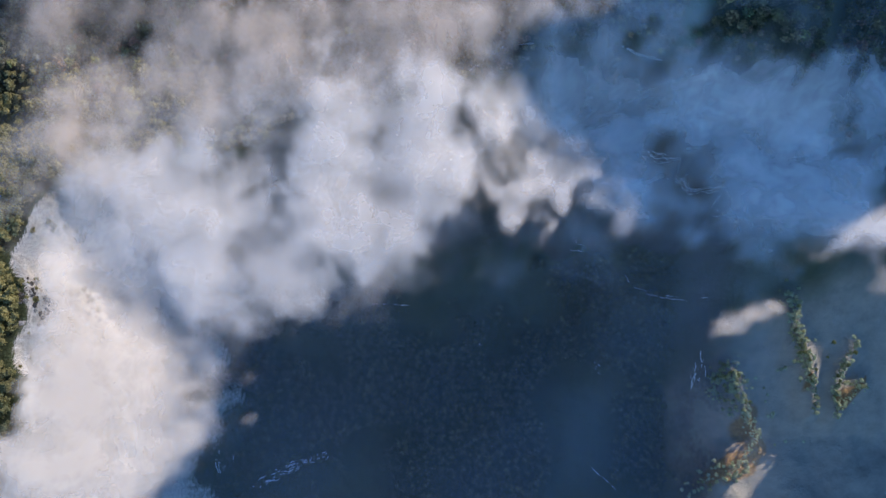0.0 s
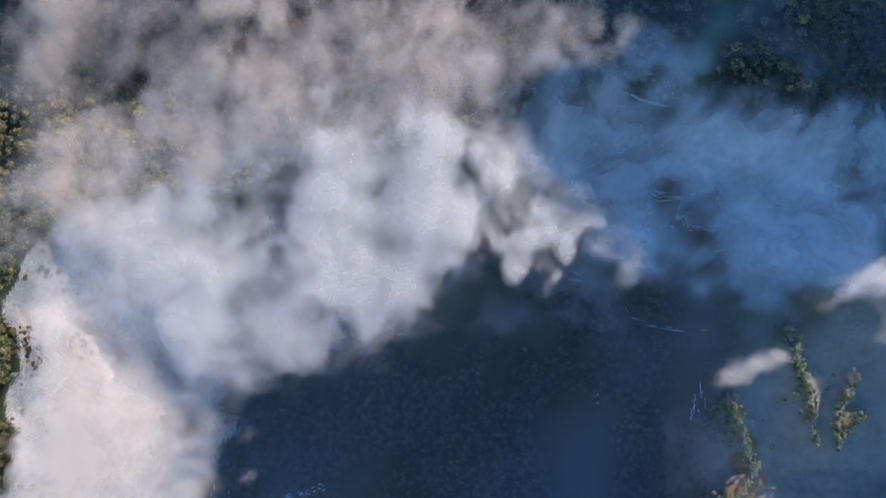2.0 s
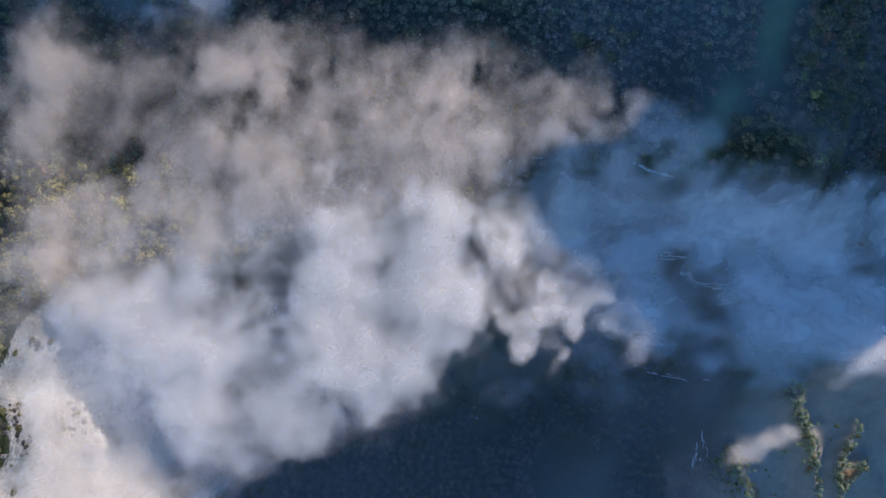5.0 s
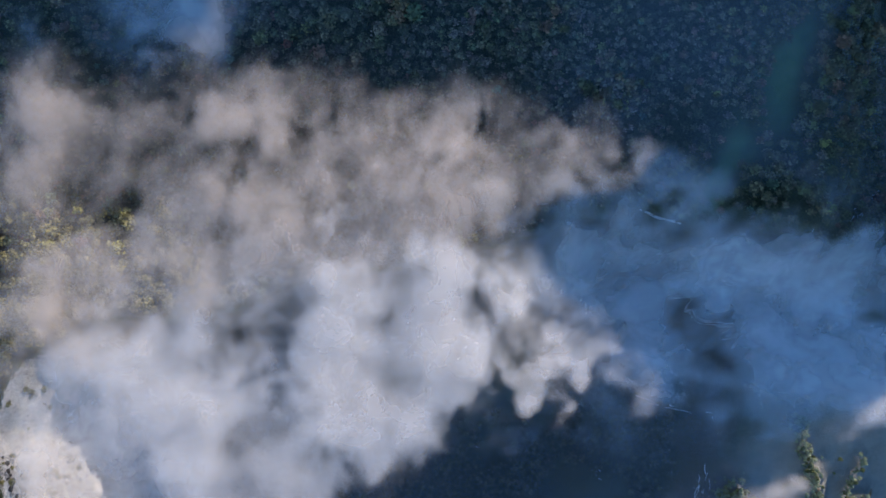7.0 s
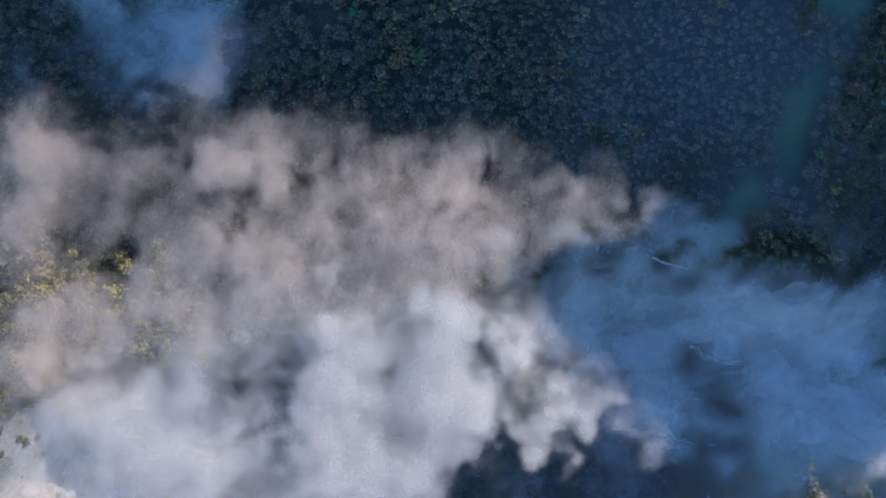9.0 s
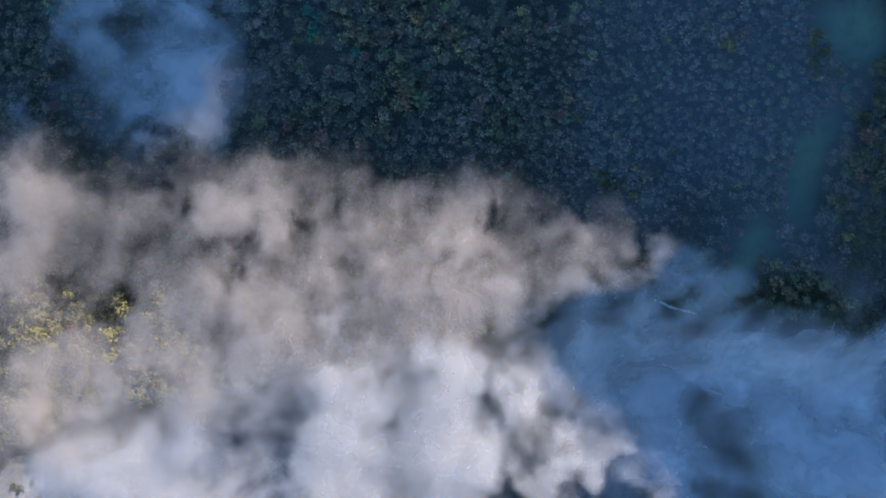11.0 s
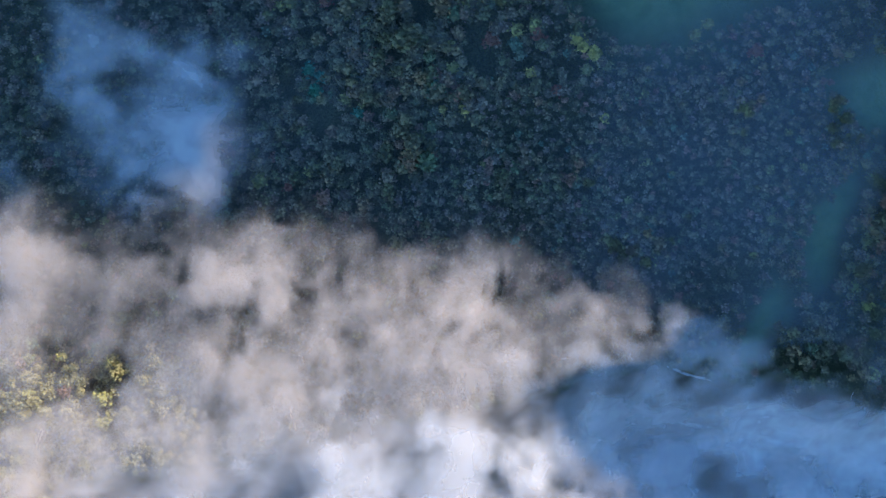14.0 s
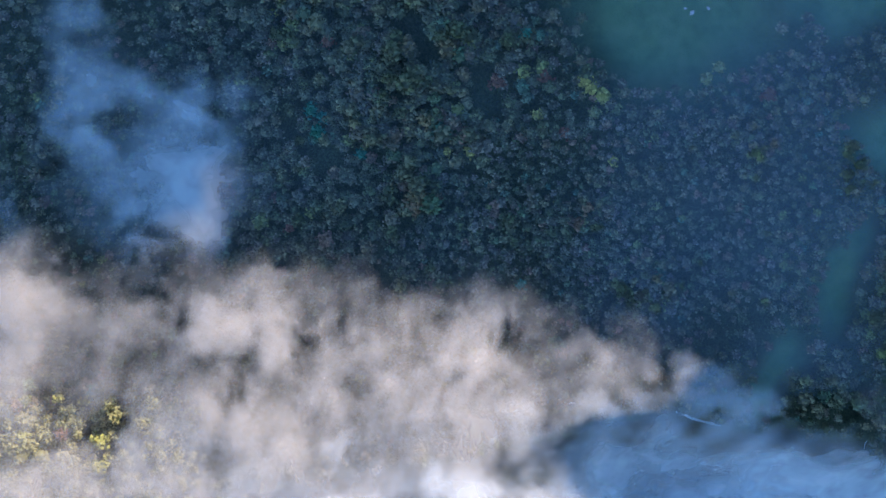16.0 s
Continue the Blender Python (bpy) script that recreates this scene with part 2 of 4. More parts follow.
def mist_material(name, colour, fine=0.05, contrast=1.0, detail=6, rough=0.6, curl=16.0, stretch=(1.0, 1.0, 0.35)):
    """Droplets as a thin veil: how much of it there is comes from each place's own density, torn into wisps by noise that is itself bent by noise."""
    m = Nodes(name)
    pos = m.add("ShaderNodeNewGeometry").outputs["Position"]
    flat = m.add("ShaderNodeVectorMath", Vector=pos)
    flat.operation = "MULTIPLY"
    flat.inputs[1].default_value = stretch
    bend = m.add("ShaderNodeTexNoise", Scale=0.028, Detail=3.0, Roughness=0.55)
    m.put(bend.inputs["Vector"], flat.outputs[0])
    shift = m.add("ShaderNodeVectorMath", Vector=bend.outputs["Color"])
    shift.operation = "MULTIPLY_ADD"
    shift.inputs[1].default_value = (curl * 2, curl * 2, curl)
    m.put(shift.inputs[2], flat.outputs[0])
    wisps = m.noise(fine, detail, rough, shift.outputs[0])
    ridge = m.math("ABSOLUTE", m.math("SUBTRACT", m.noise(fine * 1.7, 3, 0.5, shift.outputs[0]), 0.5))
    dens = m.attribute("droplets")
    e = m.math("SUBTRACT", m.math("MULTIPLY", m.math("SUBTRACT", wisps, 0.5), 2.6 * contrast), m.math("MULTIPLY", m.math("SUBTRACT", ridge, 0.09), 1.5 * contrast))
    e = m.math("ADD", m.math("MULTIPLY", dens, 0.95), m.math("SUBTRACT", e, 0.02), True)
    fade = m.math("MULTIPLY", dens, 2.4, True)
    a = m.math("MULTIPLY", m.math("MULTIPLY", e, fade), m.attribute("veil"), True)
    # droplets scatter to all sides: the veil's slope counts for little
    slope = m.add("ShaderNodeVectorMath", Vector=m.add("ShaderNodeNewGeometry").outputs["Normal"])
    slope.operation = "MULTIPLY_ADD"
    slope.inputs[1].default_value, slope.inputs[2].default_value = (0.4, 0.4, 0.4), (0, 0, 0.6)
    level = m.add("ShaderNodeVectorMath", Vector=slope.outputs[0])
    level.operation = "NORMALIZE"
    d = m.add("ShaderNodeBsdfDiffuse", Color=(*colour, 1), Normal=level.outputs[0])
    t = m.add("ShaderNodeBsdfTranslucent", Color=(*colour, 1), Normal=level.outputs[0])
    body = m.add("ShaderNodeMixShader", Fac=0.5)
    m.put(body.inputs[1], d.outputs[0]), m.put(body.inputs[2], t.outputs[0])
    clear = m.add("ShaderNodeBsdfTransparent")
    s = m.add("ShaderNodeMixShader", Fac=a)
    m.put(s.inputs[1], clear.outputs[0]), m.put(s.inputs[2], body.outputs[0])
    return m.surface(s.outputs[0])


def plain_leaves(name, dark, light):
    m = Nodes(name)
    leaf = m.add("ShaderNodeNewGeometry").outputs["Random Per Island"]
    c = m.ramp(leaf, [(0.0, dark), (1.0, light)])
    d, t = m.add("ShaderNodeBsdfDiffuse", Color=c, Roughness=0.6), m.add("ShaderNodeBsdfTranslucent", Color=c)
    s = m.add("ShaderNodeMixShader", Fac=0.3)
    m.put(s.inputs[1], d.outputs[0]), m.put(s.inputs[2], t.outputs[0])
    return m.surface(s.outputs[0])


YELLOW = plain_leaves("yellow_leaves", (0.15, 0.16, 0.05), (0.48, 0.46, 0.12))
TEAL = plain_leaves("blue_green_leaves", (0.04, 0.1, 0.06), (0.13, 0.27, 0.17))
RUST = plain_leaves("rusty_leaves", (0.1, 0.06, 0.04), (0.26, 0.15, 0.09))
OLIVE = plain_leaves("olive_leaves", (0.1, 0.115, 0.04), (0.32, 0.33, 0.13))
# Leaf colour raised above the other trees' so that it carries sunlight.
SUN_BRIGHTENED = plain_leaves("sun_brightened_olive_leaves", (0.13, 0.13, 0.05), (0.41, 0.38, 0.16))


GROUND = ground_material()
LEAVES_FOREST = foliage_material("forest_leaves", "tint")
LEAVES_TREE = foliage_material("tree_leaves", "object")
BARK = bark_material()
ROCK = rock_material("weathered_limestone", [(0.28, (0.09, 0.085, 0.08)), (0.48, (0.33, 0.32, 0.29)), (0.64, (0.58, 0.56, 0.51)), (0.85, (0.7, 0.68, 0.63))], 0.9)
WET_ROCK = rock_material("wet_dark_rock", [(0.3, (0.02, 0.02, 0.02)), (0.55, (0.06, 0.058, 0.055)), (0.75, (0.14, 0.13, 0.12)), (0.9, (0.4, 0.39, 0.37))], 0.55)
FOAM = foam_material()
MIST = mist_material("mist", (0.95, 0.93, 0.885), 0.047, 0.7, 4, 0.52, stretch=(1, 1, 0.8))
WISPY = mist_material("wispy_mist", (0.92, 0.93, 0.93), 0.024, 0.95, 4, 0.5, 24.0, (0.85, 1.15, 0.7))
# Warm tan of the sunlight is put into this mist's own colour.
SUN_TINTED = mist_material("sun_tinted_mist", (0.83, 0.755, 0.655), 0.05, 0.55, 5, 0.6, 14.0, (1.2, 0.85, 0.8))
# Mist copy for sunlit banks, with the cream of direct sun in its colour.
SUNLIT_CREAM = mist_material("sunlit_cream_mist", (0.97, 0.9, 0.78), 0.042, 0.68, 4, 0.52, stretch=(1, 1, 0.8))
# Blue of scattered sky light is put into the haze colour.
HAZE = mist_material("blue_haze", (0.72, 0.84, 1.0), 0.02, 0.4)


# ---- mesh helpers ----
def mesh_from(name, verts, tris, material, attributes=None, smooth=False):
    verts, tris = np.asarray(verts, np.float32), np.asarray(tris, np.int32)
    me = bpy.data.meshes.new(name)
    me.vertices.add(len(verts))
    me.vertices.foreach_set("co", verts.ravel())
    me.loops.add(tris.size)
    me.loops.foreach_set("vertex_index", tris.ravel())
    me.polygons.add(len(tris))
    me.polygons.foreach_set("loop_start", np.arange(0, tris.size, 3, dtype=np.int32))
    me.polygons.foreach_set("use_smooth", np.full(len(tris), smooth))
    for key, values in (attributes or {}).items():
        me.attributes.new(key, "FLOAT", "POINT").data.foreach_set("value", np.asarray(values, np.float32))
    me.materials.append(material)
    me.update(calc_edges=True)
    return me


def grid_tris(nx, ny):
    i = np.arange(nx * ny).reshape(ny, nx)
    a, b, c, d = i[:-1, :-1].ravel(), i[:-1, 1:].ravel(), i[1:, 1:].ravel(), i[1:, :-1].ravel()
    return np.concatenate([np.stack([a, b, c], 1), np.stack([a, c, d], 1)])


def ellipse_mask(x, y, spots, seed, soft=0.2):
    """1 inside any of the spots (x, y, rx, ry, turn), with an uneven edge."""
    wx, wy = x + 26 * (fbm(x, y, 32, 4, seed) - 0.5), y + 26 * (fbm(x, y, 32, 4, seed + 1) - 0.5)
    out = np.zeros(np.shape(x))
    for cx, cy, rx, ry, turn in spots:
        c, s = math.cos(radians(turn)), math.sin(radians(turn))
        u, v = ((wx - cx) * c + (wy - cy) * s) / rx, ((wy - cy) * c - (wx - cx) * s) / ry
        out = np.maximum(out, 1 - step(1 - soft, 1 + soft, np.hypot(u, v)))
    return out


MEADOWS = [(94, 407, 46, 40, -8), (194, 341, 22, 17, 0), (180, 283, 10, 25, -18), (153, 238, 9, 19, -10), (170, 402, 30, 12, 0), (-160, 462, 50, 18, 0),
           (345, -18, 20, 14, 40), (385, -40, 26, 12, 30)]
GLADES = [(7, 374, 8, 13, 15), (-78, 348, 10, 6, 0), (-30, 402, 7, 9, 20)]
PASTURE = [(385, 0, 150, 130, 0)]
# Dry grass on the sunlit strips; its tint includes the warm light.
DRY = [(282, 4, 10, 18, -28), (289, -12, 13, 12, 0), (276, -30, 22, 12, 50), (254, -44, 14, 5, 50), (333, 46, 5, 7, 0), (369, 26, 11, 7, 50), (378, 38, 8, 4, 50)]


# ---- ground ----
def axis(lo, hi, fine, far):
    mid = np.arange(lo, hi + fine, fine)
    out = hi + np.cumsum(np.geomspace(fine * 1.3, far / 7, 34))
    low = lo - np.cumsum(np.geomspace(fine * 1.3, far / 7, 34))
    return np.concatenate([low[::-1], mid, out])


gx, gy = axis(-325, 450, 2.4, 2400), axis(-115, 480, 2.4, 2400)
gx = np.unique(np.concatenate([gx, np.arange(-275, -222, 0.8)]))
GX, GY = np.meshgrid(gx, gy)
GZ = height(GX, GY)
near_west = step(-170, -200, GX) * step(170, 120, GY)
ground = new("ground", mesh_from("ground", np.stack([GX.ravel(), GY.ravel(), GZ.ravel()], 1), grid_tris(len(gx), len(gy)), GROUND,
                                 {"meadow": ellipse_mask(GX, GY, MEADOWS, 31, 0.5).ravel(), "dry_grass": ellipse_mask(GX, GY, DRY, 33).ravel(), "pasture": ellipse_mask(GX, GY, PASTURE, 37).ravel(),
                                  "limestone": near_west.ravel()}, smooth=True))
tagged(ground, "steep wooded mountainside with a cliff rim, grassy clearings and a deep valley", "ground", kind="structure")


# ---- trees ----
def ico():
    bm = bmesh.new()
    bmesh.ops.create_icosphere(bm, subdivisions=1, radius=1)
    bm.verts.index_update()
    v = np.array([p.co for p in bm.verts])
    f = np.array([[p.index for p in q.verts] for q in bm.faces])
    bm.free()
    return v, f


ICO_V, ICO_F = ico()


OCTA_V = np.array([(1, 0, 0), (0, 1, 0), (-1, 0, 0), (0, -1, 0), (0, 0, 1), (0, 0, -1)], float)
OCTA_F = np.array([(0, 1, 4), (1, 2, 4), (2, 3, 4), (3, 0, 4), (1, 0, 5), (2, 1, 5), (3, 2, 5), (0, 3, 5)])


def crown_arrays(rng, lobes, tall=1.0):
    """A crown of radius about 1 on z = 0 to about 1.7: an uneven dome covered with many small leaf clumps."""
    core = ICO_V * rng.uniform(0.62, 0.84, (len(ICO_V), 1)) * (1, 1, 0.72 * tall) + (0, 0, 0.62 * tall)
    verts, tris, count = [core], [ICO_F], len(ICO_V)
    boughs = [(rng.uniform(0, 6.283), rng.uniform(0.25, 0.8), rng.uniform(0.06, 0.26)) for _ in range(5)]
    for k in range(lobes):
        a, r = 2.399 * k + rng.uniform(-1.4, 1.4), 0.96 * math.sqrt((k + 0.3) / lobes) * rng.uniform(0.86, 1.1)
        x, y = r * math.cos(a), r * math.sin(a)
        swell = sum(h * math.exp(-((x - d * math.cos(q)) ** 2 + (y - d * math.sin(q)) ** 2) / 0.07) for q, d, h in boughs)
        size = rng.uniform(0.7, 1.35) * 1.12 / math.sqrt(lobes)
        v = OCTA_V * (size * rng.uniform(0.6, 1.3, (6, 1))) * (1, 1, 0.8)
        turn = rng.uniform(0, 1.57)
        c, s = math.cos(turn), math.sin(turn)
        v = np.stack([v[:, 0] * c - v[:, 1] * s, v[:, 0] * s + v[:, 1] * c + 0.3 * v[:, 2], v[:, 2] + rng.uniform(-0.5, 0.5) * v[:, 0]], 1)
        verts.append(v + (x, y, tall * (1.22 - 0.75 * r * r + swell + rng.uniform(-0.09, 0.09))))
        tris.append(OCTA_F + count)
        count += 6
    return np.concatenate(verts), np.concatenate(tris)


def trunk_arrays(rng, sides=5, limbs=3):
    """A tapered trunk of unit height with a few limbs reaching into the crown."""
    verts, tris, count = [], [], 0
    rods = [((0, 0, -0.12), (rng.uniform(-0.04, 0.04), rng.uniform(-0.04, 0.04), 0.95), 0.045, 0.014)]
    for k in range(limbs):
        a = 2.1 * k + rng.uniform(-0.4, 0.4)
        rods.append(((0, 0, 0.42 + 0.1 * k), (0.2 * math.cos(a), 0.2 * math.sin(a), 0.72 + 0.06 * k), 0.022, 0.008))
    for p, q, r0, r1 in rods:
        p, q = np.array(p), np.array(q)
        for at, r in ((p, r0), (q, r1)):
            ang = np.arange(sides) * 2 * math.pi / sides
            verts.append(at + np.stack([r * np.cos(ang), r * np.sin(ang), 0 * ang], 1))
        for i in range(sides):
            j = (i + 1) % sides
            tris += [[count + i, count + j, count + sides + j], [count + i, count + sides + j, count + sides + i]]
        count += 2 * sides
    return np.concatenate(verts), np.array(tris)


RNG = np.random.default_rng(7)
CROWNS = [crown_arrays(RNG, 26, t) for t in (0.8, 0.95, 1.1, 0.9, 1.25, 1.0)]
CROWNS_FAR = [crown_arrays(RNG, 14, t) for t in (0.9, 1.1, 1.3)]
TRUNKS = [trunk_arrays(RNG) for _ in range(3)]


def joined_forest(name, label, places, shapes, rng, leaves=None, tall=0.0):
    """Many trees as one mesh. places: rows of x, y, ground height, crown radius, tint."""
    vs, ts, tint, count = [], [], [], 0
    for x, y, z, r, hue in places:
        v, t = shapes[rng.integers(len(shapes))]
        a, lean = rng.uniform(0, 6.283), rng.uniform(-0.35, 0.5) + tall
        c, s = math.cos(a), math.sin(a)
        w = np.empty_like(v)
        w[:, 0], w[:, 1], w[:, 2] = r * (v[:, 0] * c - v[:, 1] * s) + x, r * (v[:, 0] * s + v[:, 1] * c) + y, r * v[:, 2] + z + (1.1 + lean) * r
        vs.append(w)
        ts.append(t + count)
        tint.append(np.full(len(v), hue))
        count += len(v)
        sv, st = TRUNKS[count % 3]
        sv, st = sv[:10], st[:10]
        vs.append(sv * (r * 1.2, r * 1.2, r * (2.2 + lean)) + (x, y, z))
        ts.append(st + count)
        tint.append(np.full(len(sv), 0.0))
        count += len(sv)
    ob = new(name, mesh_from(name, np.concatenate(vs), np.concatenate(ts), leaves or LEAVES_FOREST, {"tint": np.concatenate(tint)}))
    return tagged(ob, label, "forest", kind="stuff")


def tree_spots(lo, hi, spacing, rng):
    nx, ny = int((hi[0] - lo[0]) / spacing), int((hi[1] - lo[1]) / spacing)
    i, j = np.meshgrid(np.arange(nx), np.arange(ny))
    x = lo[0] + (i + 0.5 * (j % 2) + rng.uniform(-0.42, 0.42, i.shape)) * spacing
    y = lo[1] + (j + rng.uniform(-0.42, 0.42, i.shape)) * spacing
    return x.ravel(), y.ravel()


def hue_of(rng):
    k = rng.random()
    if k < 0.8:
        return rng.uniform(0.0, 0.62)
    return rng.uniform(0.62, 0.9) if k < 0.97 else rng.uniform(0.9, 0.96)


def slope_at(x, y):
    return np.hypot(height(x + 2, y) - height(x - 2, y), height(x, y + 2) - height(x, y - 2)) / 4


rng = np.random.default_rng(11)
# plateau wood, with a denser stand of young trees in its middle
YOUNG = [(72, 303, 112, 50, 4), (128, 338, 55, 42, 0), (-10, 300, 40, 26, 0)]
px, py = tree_spots((-325, 140), (330, 472), 4.95, rng)
free = ellipse_mask(px, py, MEADOWS + GLADES, 31)
young = ellipse_mask(px, py, YOUNG, 39)
dist = rim_distance(px, py)
steep = slope_at(px, py)
pz = height(px, py)
big = fbm(px, py, 60, 3, 51)
plateau_rows, stretch_rows, west_rows = [], [], []
for x, y, z, f, d, s, g, w in zip(px, py, pz, free, dist, steep, big, young):
    if f > 0.35 or d < 2.5 or s > 1.3 or rng.random() < 0.05 or w > 0.5:
        continue
    r = (2.75 + 4.6 * max(0.0, g - 0.36)) * rng.uniform(0.66, 1.25) * (1.3 if rng.random() < 0.05 else 1.0)
    row = (x, y, z, r, rng.choice([0.42, 0.6, 0.7, 0.78, 0.84, 0.95, 0.99]) if x < -150 and y < 235 else hue_of(rng))
    (stretch_rows if -20 < x < 52 and 318 < y < 366 else west_rows if x < -150 and y < 232 else plateau_rows).append(row)
yx, yy = tree_spots((-60, 225), (205, 385), 3.5, rng)
ym, yf, yd, yz = ellipse_mask(yx, yy, YOUNG, 39), ellipse_mask(yx, yy, MEADOWS + GLADES, 31), rim_distance(yx, yy), height(yx, yy)
ys = 1.9 + 2.2 * np.clip(fbm(yx, yy, 26, 3, 53) - 0.32, 0, 1)
young_rows = [(x, y, z, r * rng.uniform(0.75, 1.3), hue_of(rng)) for x, y, z, m, f, d, r in zip(yx, yy, yz, ym, yf, yd, ys) if m > 0.5 and f < 0.35 and d > 2.5 and rng.random() > 0.08]
# trees clinging to the slope under the eastern rim
ex, ey = tree_spots((95, 165), (330, 275), 4.4, rng)
for x, y, z, d, s in zip(ex, ey, height(ex, ey), rim_distance(ex, ey), slope_at(ex, ey)):
    if -34 < d < 2.5 and s < 2.2 and rng.random() > 0.15:
        plateau_rows.append((x, y, z, rng.uniform(1.5, 2.9), hue_of(rng)))
# woods west of the cliff
qx, qy = tree_spots((-320, -90), (-232, 140), 4.0, rng)
qd, qz = rim_distance(qx, qy), height(qx, qy)
for x, y, z, d in zip(qx, qy, qz, qd):
    if d > 1.0 and rng.random() > (0.03 if d > 6 else 0.2):
        west_rows.append((x, y, z, rng.uniform(2.3, 3.9), rng.choice([0.66, 0.75, 0.95, 0.97, 0.99])))
for _ in range(260):
    y = rng.uniform(-90, 140)
    x = -247 + rng.normal() * 7
    d = float(rim_distance(np.array([x]), np.array([y]))[0])
    if -12 < d < 9:
        west_rows.append((x, y, float(height(np.array([x]), np.array([y]))[0]), rng.uniform(0.6, 2.8), 0.7))
joined_forest("cliff_top_forest", "sunlit olive and yellow wood on top of the pale cliff", west_rows, CROWNS, rng, SUN_BRIGHTENED)
plateau_rows += stretch_rows[100:]
joined_forest("hill_forest", "dense mixed autumn wood covering the hillside above the cliff", plateau_rows, CROWNS, rng)

joined_forest("young_forest", "dense stand of slender young trees in the shaded hillside wood", young_rows, CROWNS_FAR, rng, None, 0.9)

# valley wood, far below
vx, vy = tree_spots((-290, -120), (470, 190), 6.2, rng)
vd, vs_, vz = rim_distance(vx, vy), slope_at(vx, vy), height(vx, vy)
gaps = ellipse_mask(vx, vy, MEADOWS + DRY, 35)
thin = fbm(vx, vy, 70, 3, 57)
valley_rows = []
for x, y, z, d, s, g, k in zip(vx, vy, vz, vd, vs_, gaps, thin):
    east = 1.0 if x > 225 else 0.0
    if d > -14 or s > 1.6 or g > 0.3 or k < 0.36 + 0.06 * rng.random() or (east and (x > 232 or rng.random() < 0.86)):
        continue
    # Darkest leaf tints only; part of the valley's shade is in the colour.
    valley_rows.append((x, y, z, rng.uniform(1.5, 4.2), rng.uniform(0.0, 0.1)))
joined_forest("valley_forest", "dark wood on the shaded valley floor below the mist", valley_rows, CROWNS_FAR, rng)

CROWN_MESHES = [mesh_from("crown", v, t, LEAVES_TREE) for v, t in CROWNS]
TRUNK_MESHES = [mesh_from("trunk", v, t, BARK) for v, t in TRUNKS]


def tree(x, y, r, label, group, material=None, k=0, tall=1.0):
    """One standing tree: an empty at its foot with trunk and crown under it."""
    base = new("tree")
    base.matrix_world = pose(x, y, float(height(np.array([x]), np.array([y]))[0]), 0, 0, (x * 37 + y * 91) % 360)
    stem = new("trunk", TRUNK_MESHES[k % 3])
    stem.scale = (r * 1.2, r * 1.2, r * 2.2 * tall)
    head = new("crown", CROWN_MESHES[k % 6])
    head.scale, head.location = (r, r, r * (0.6 + 0.4 * tall)), (0, 0, 1.1 * r * tall)
    if material:
        own = CROWN_MESHES[k % 6].copy()
        own.materials[0] = material
        head.data = own
    stem.parent = head.parent = base
    return tagged(base, label, "tree", group)


for k, (x, y, z, r, hue) in enumerate(stretch_rows[:100]):
    tree(x, y, r, "mixed broadleaf tree in the shaded hillside wood", "trees of the hillside wood", None, k)


# trees that stand out by their colour
for k, (x, y, r, mat, what) in enumerate([
        (55, 372, 4.8, YELLOW, "bright yellow autumn tree at the edge of a clearing"), (60, 368, 4.6, YELLOW, "yellow-green tree at the edge of a clearing"), (52, 375, 4.6, YELLOW, "bright yellow autumn tree at the edge of a clearing"),
        (64, 364, 3.4, OLIVE, "yellow-green tree at the edge of a clearing"), (57, 361, 3.6, OLIVE, "olive-green tree beside the clearing"), (67, 340, 3.0, YELLOW, "small yellow tree among darker trees"),
        (88, 319, 3.2, OLIVE, "olive-green tree in the shaded wood"), (101, 313, 2.6, OLIVE, "olive-green tree in the shaded wood"),
        (-82, 371, 4.6, TEAL, "large blue-green spreading tree"), (-75, 367, 4.2, TEAL, "large blue-green spreading tree"), (-79, 360, 4.4, TEAL, "large blue-green spreading tree"),
        (25, 286, 3.4, TEAL, "blue-green tree beside the mist"), (-57, 350, 3.8, TEAL, "blue-green tree in the shaded wood"),
        (-10, 376, 4.0, OLIVE, "olive-green tree in the shaded wood"), (-9, 366, 4.2, OLIVE, "olive-green tree beside a dark glade"), (-4, 395, 4.6, OLIVE, "olive-green tree in the shaded wood"),
        (23, 396, 4.2, TEAL, "blue-green tree near the clearing"), (33, 378, 4.6, RUST, "rust-brown autumn tree in the shaded wood"), (10, 377, 4.8, RUST, "faded brown autumn tree in the shaded wood"),
        (43, 353, 3.8, RUST, "rust-brown autumn tree in the shaded wood"), (-96, 319, 3.8, RUST, "rust-orange autumn tree at the edge of the mist"), (-102, 417, 3.4, YELLOW, "pale yellow autumn tree in the shaded wood"),
        (106, 371, 3.6, OLIVE, "olive-green tree beside the clearing"), (112, 376, 3.4, OLIVE, "olive-green tree beside the clearing"), (134, 362, 4.2, RUST, "faded brown autumn tree in the shaded wood"),
        (-73, 402, 4.4, RUST, "faded brown autumn tree in the shaded wood"), (-205, 212, 6.0, YELLOW, "sunlit yellow-green tree showing through the mist"),
        (-248, 214, 5.0, YELLOW, "sunlit yellow-green tree showing through the mist"), (-226, 216, 5.0, RUST, "sunlit rust-coloured tree in the mist"),
        (-203, 198, 5.2, YELLOW, "sunlit yellow-green tree showing through the mist"), (-262, 218, 5.0, RUST, "sunlit rust-coloured tree in the mist")]):
    tree(x, y, r, what, "", mat, k)

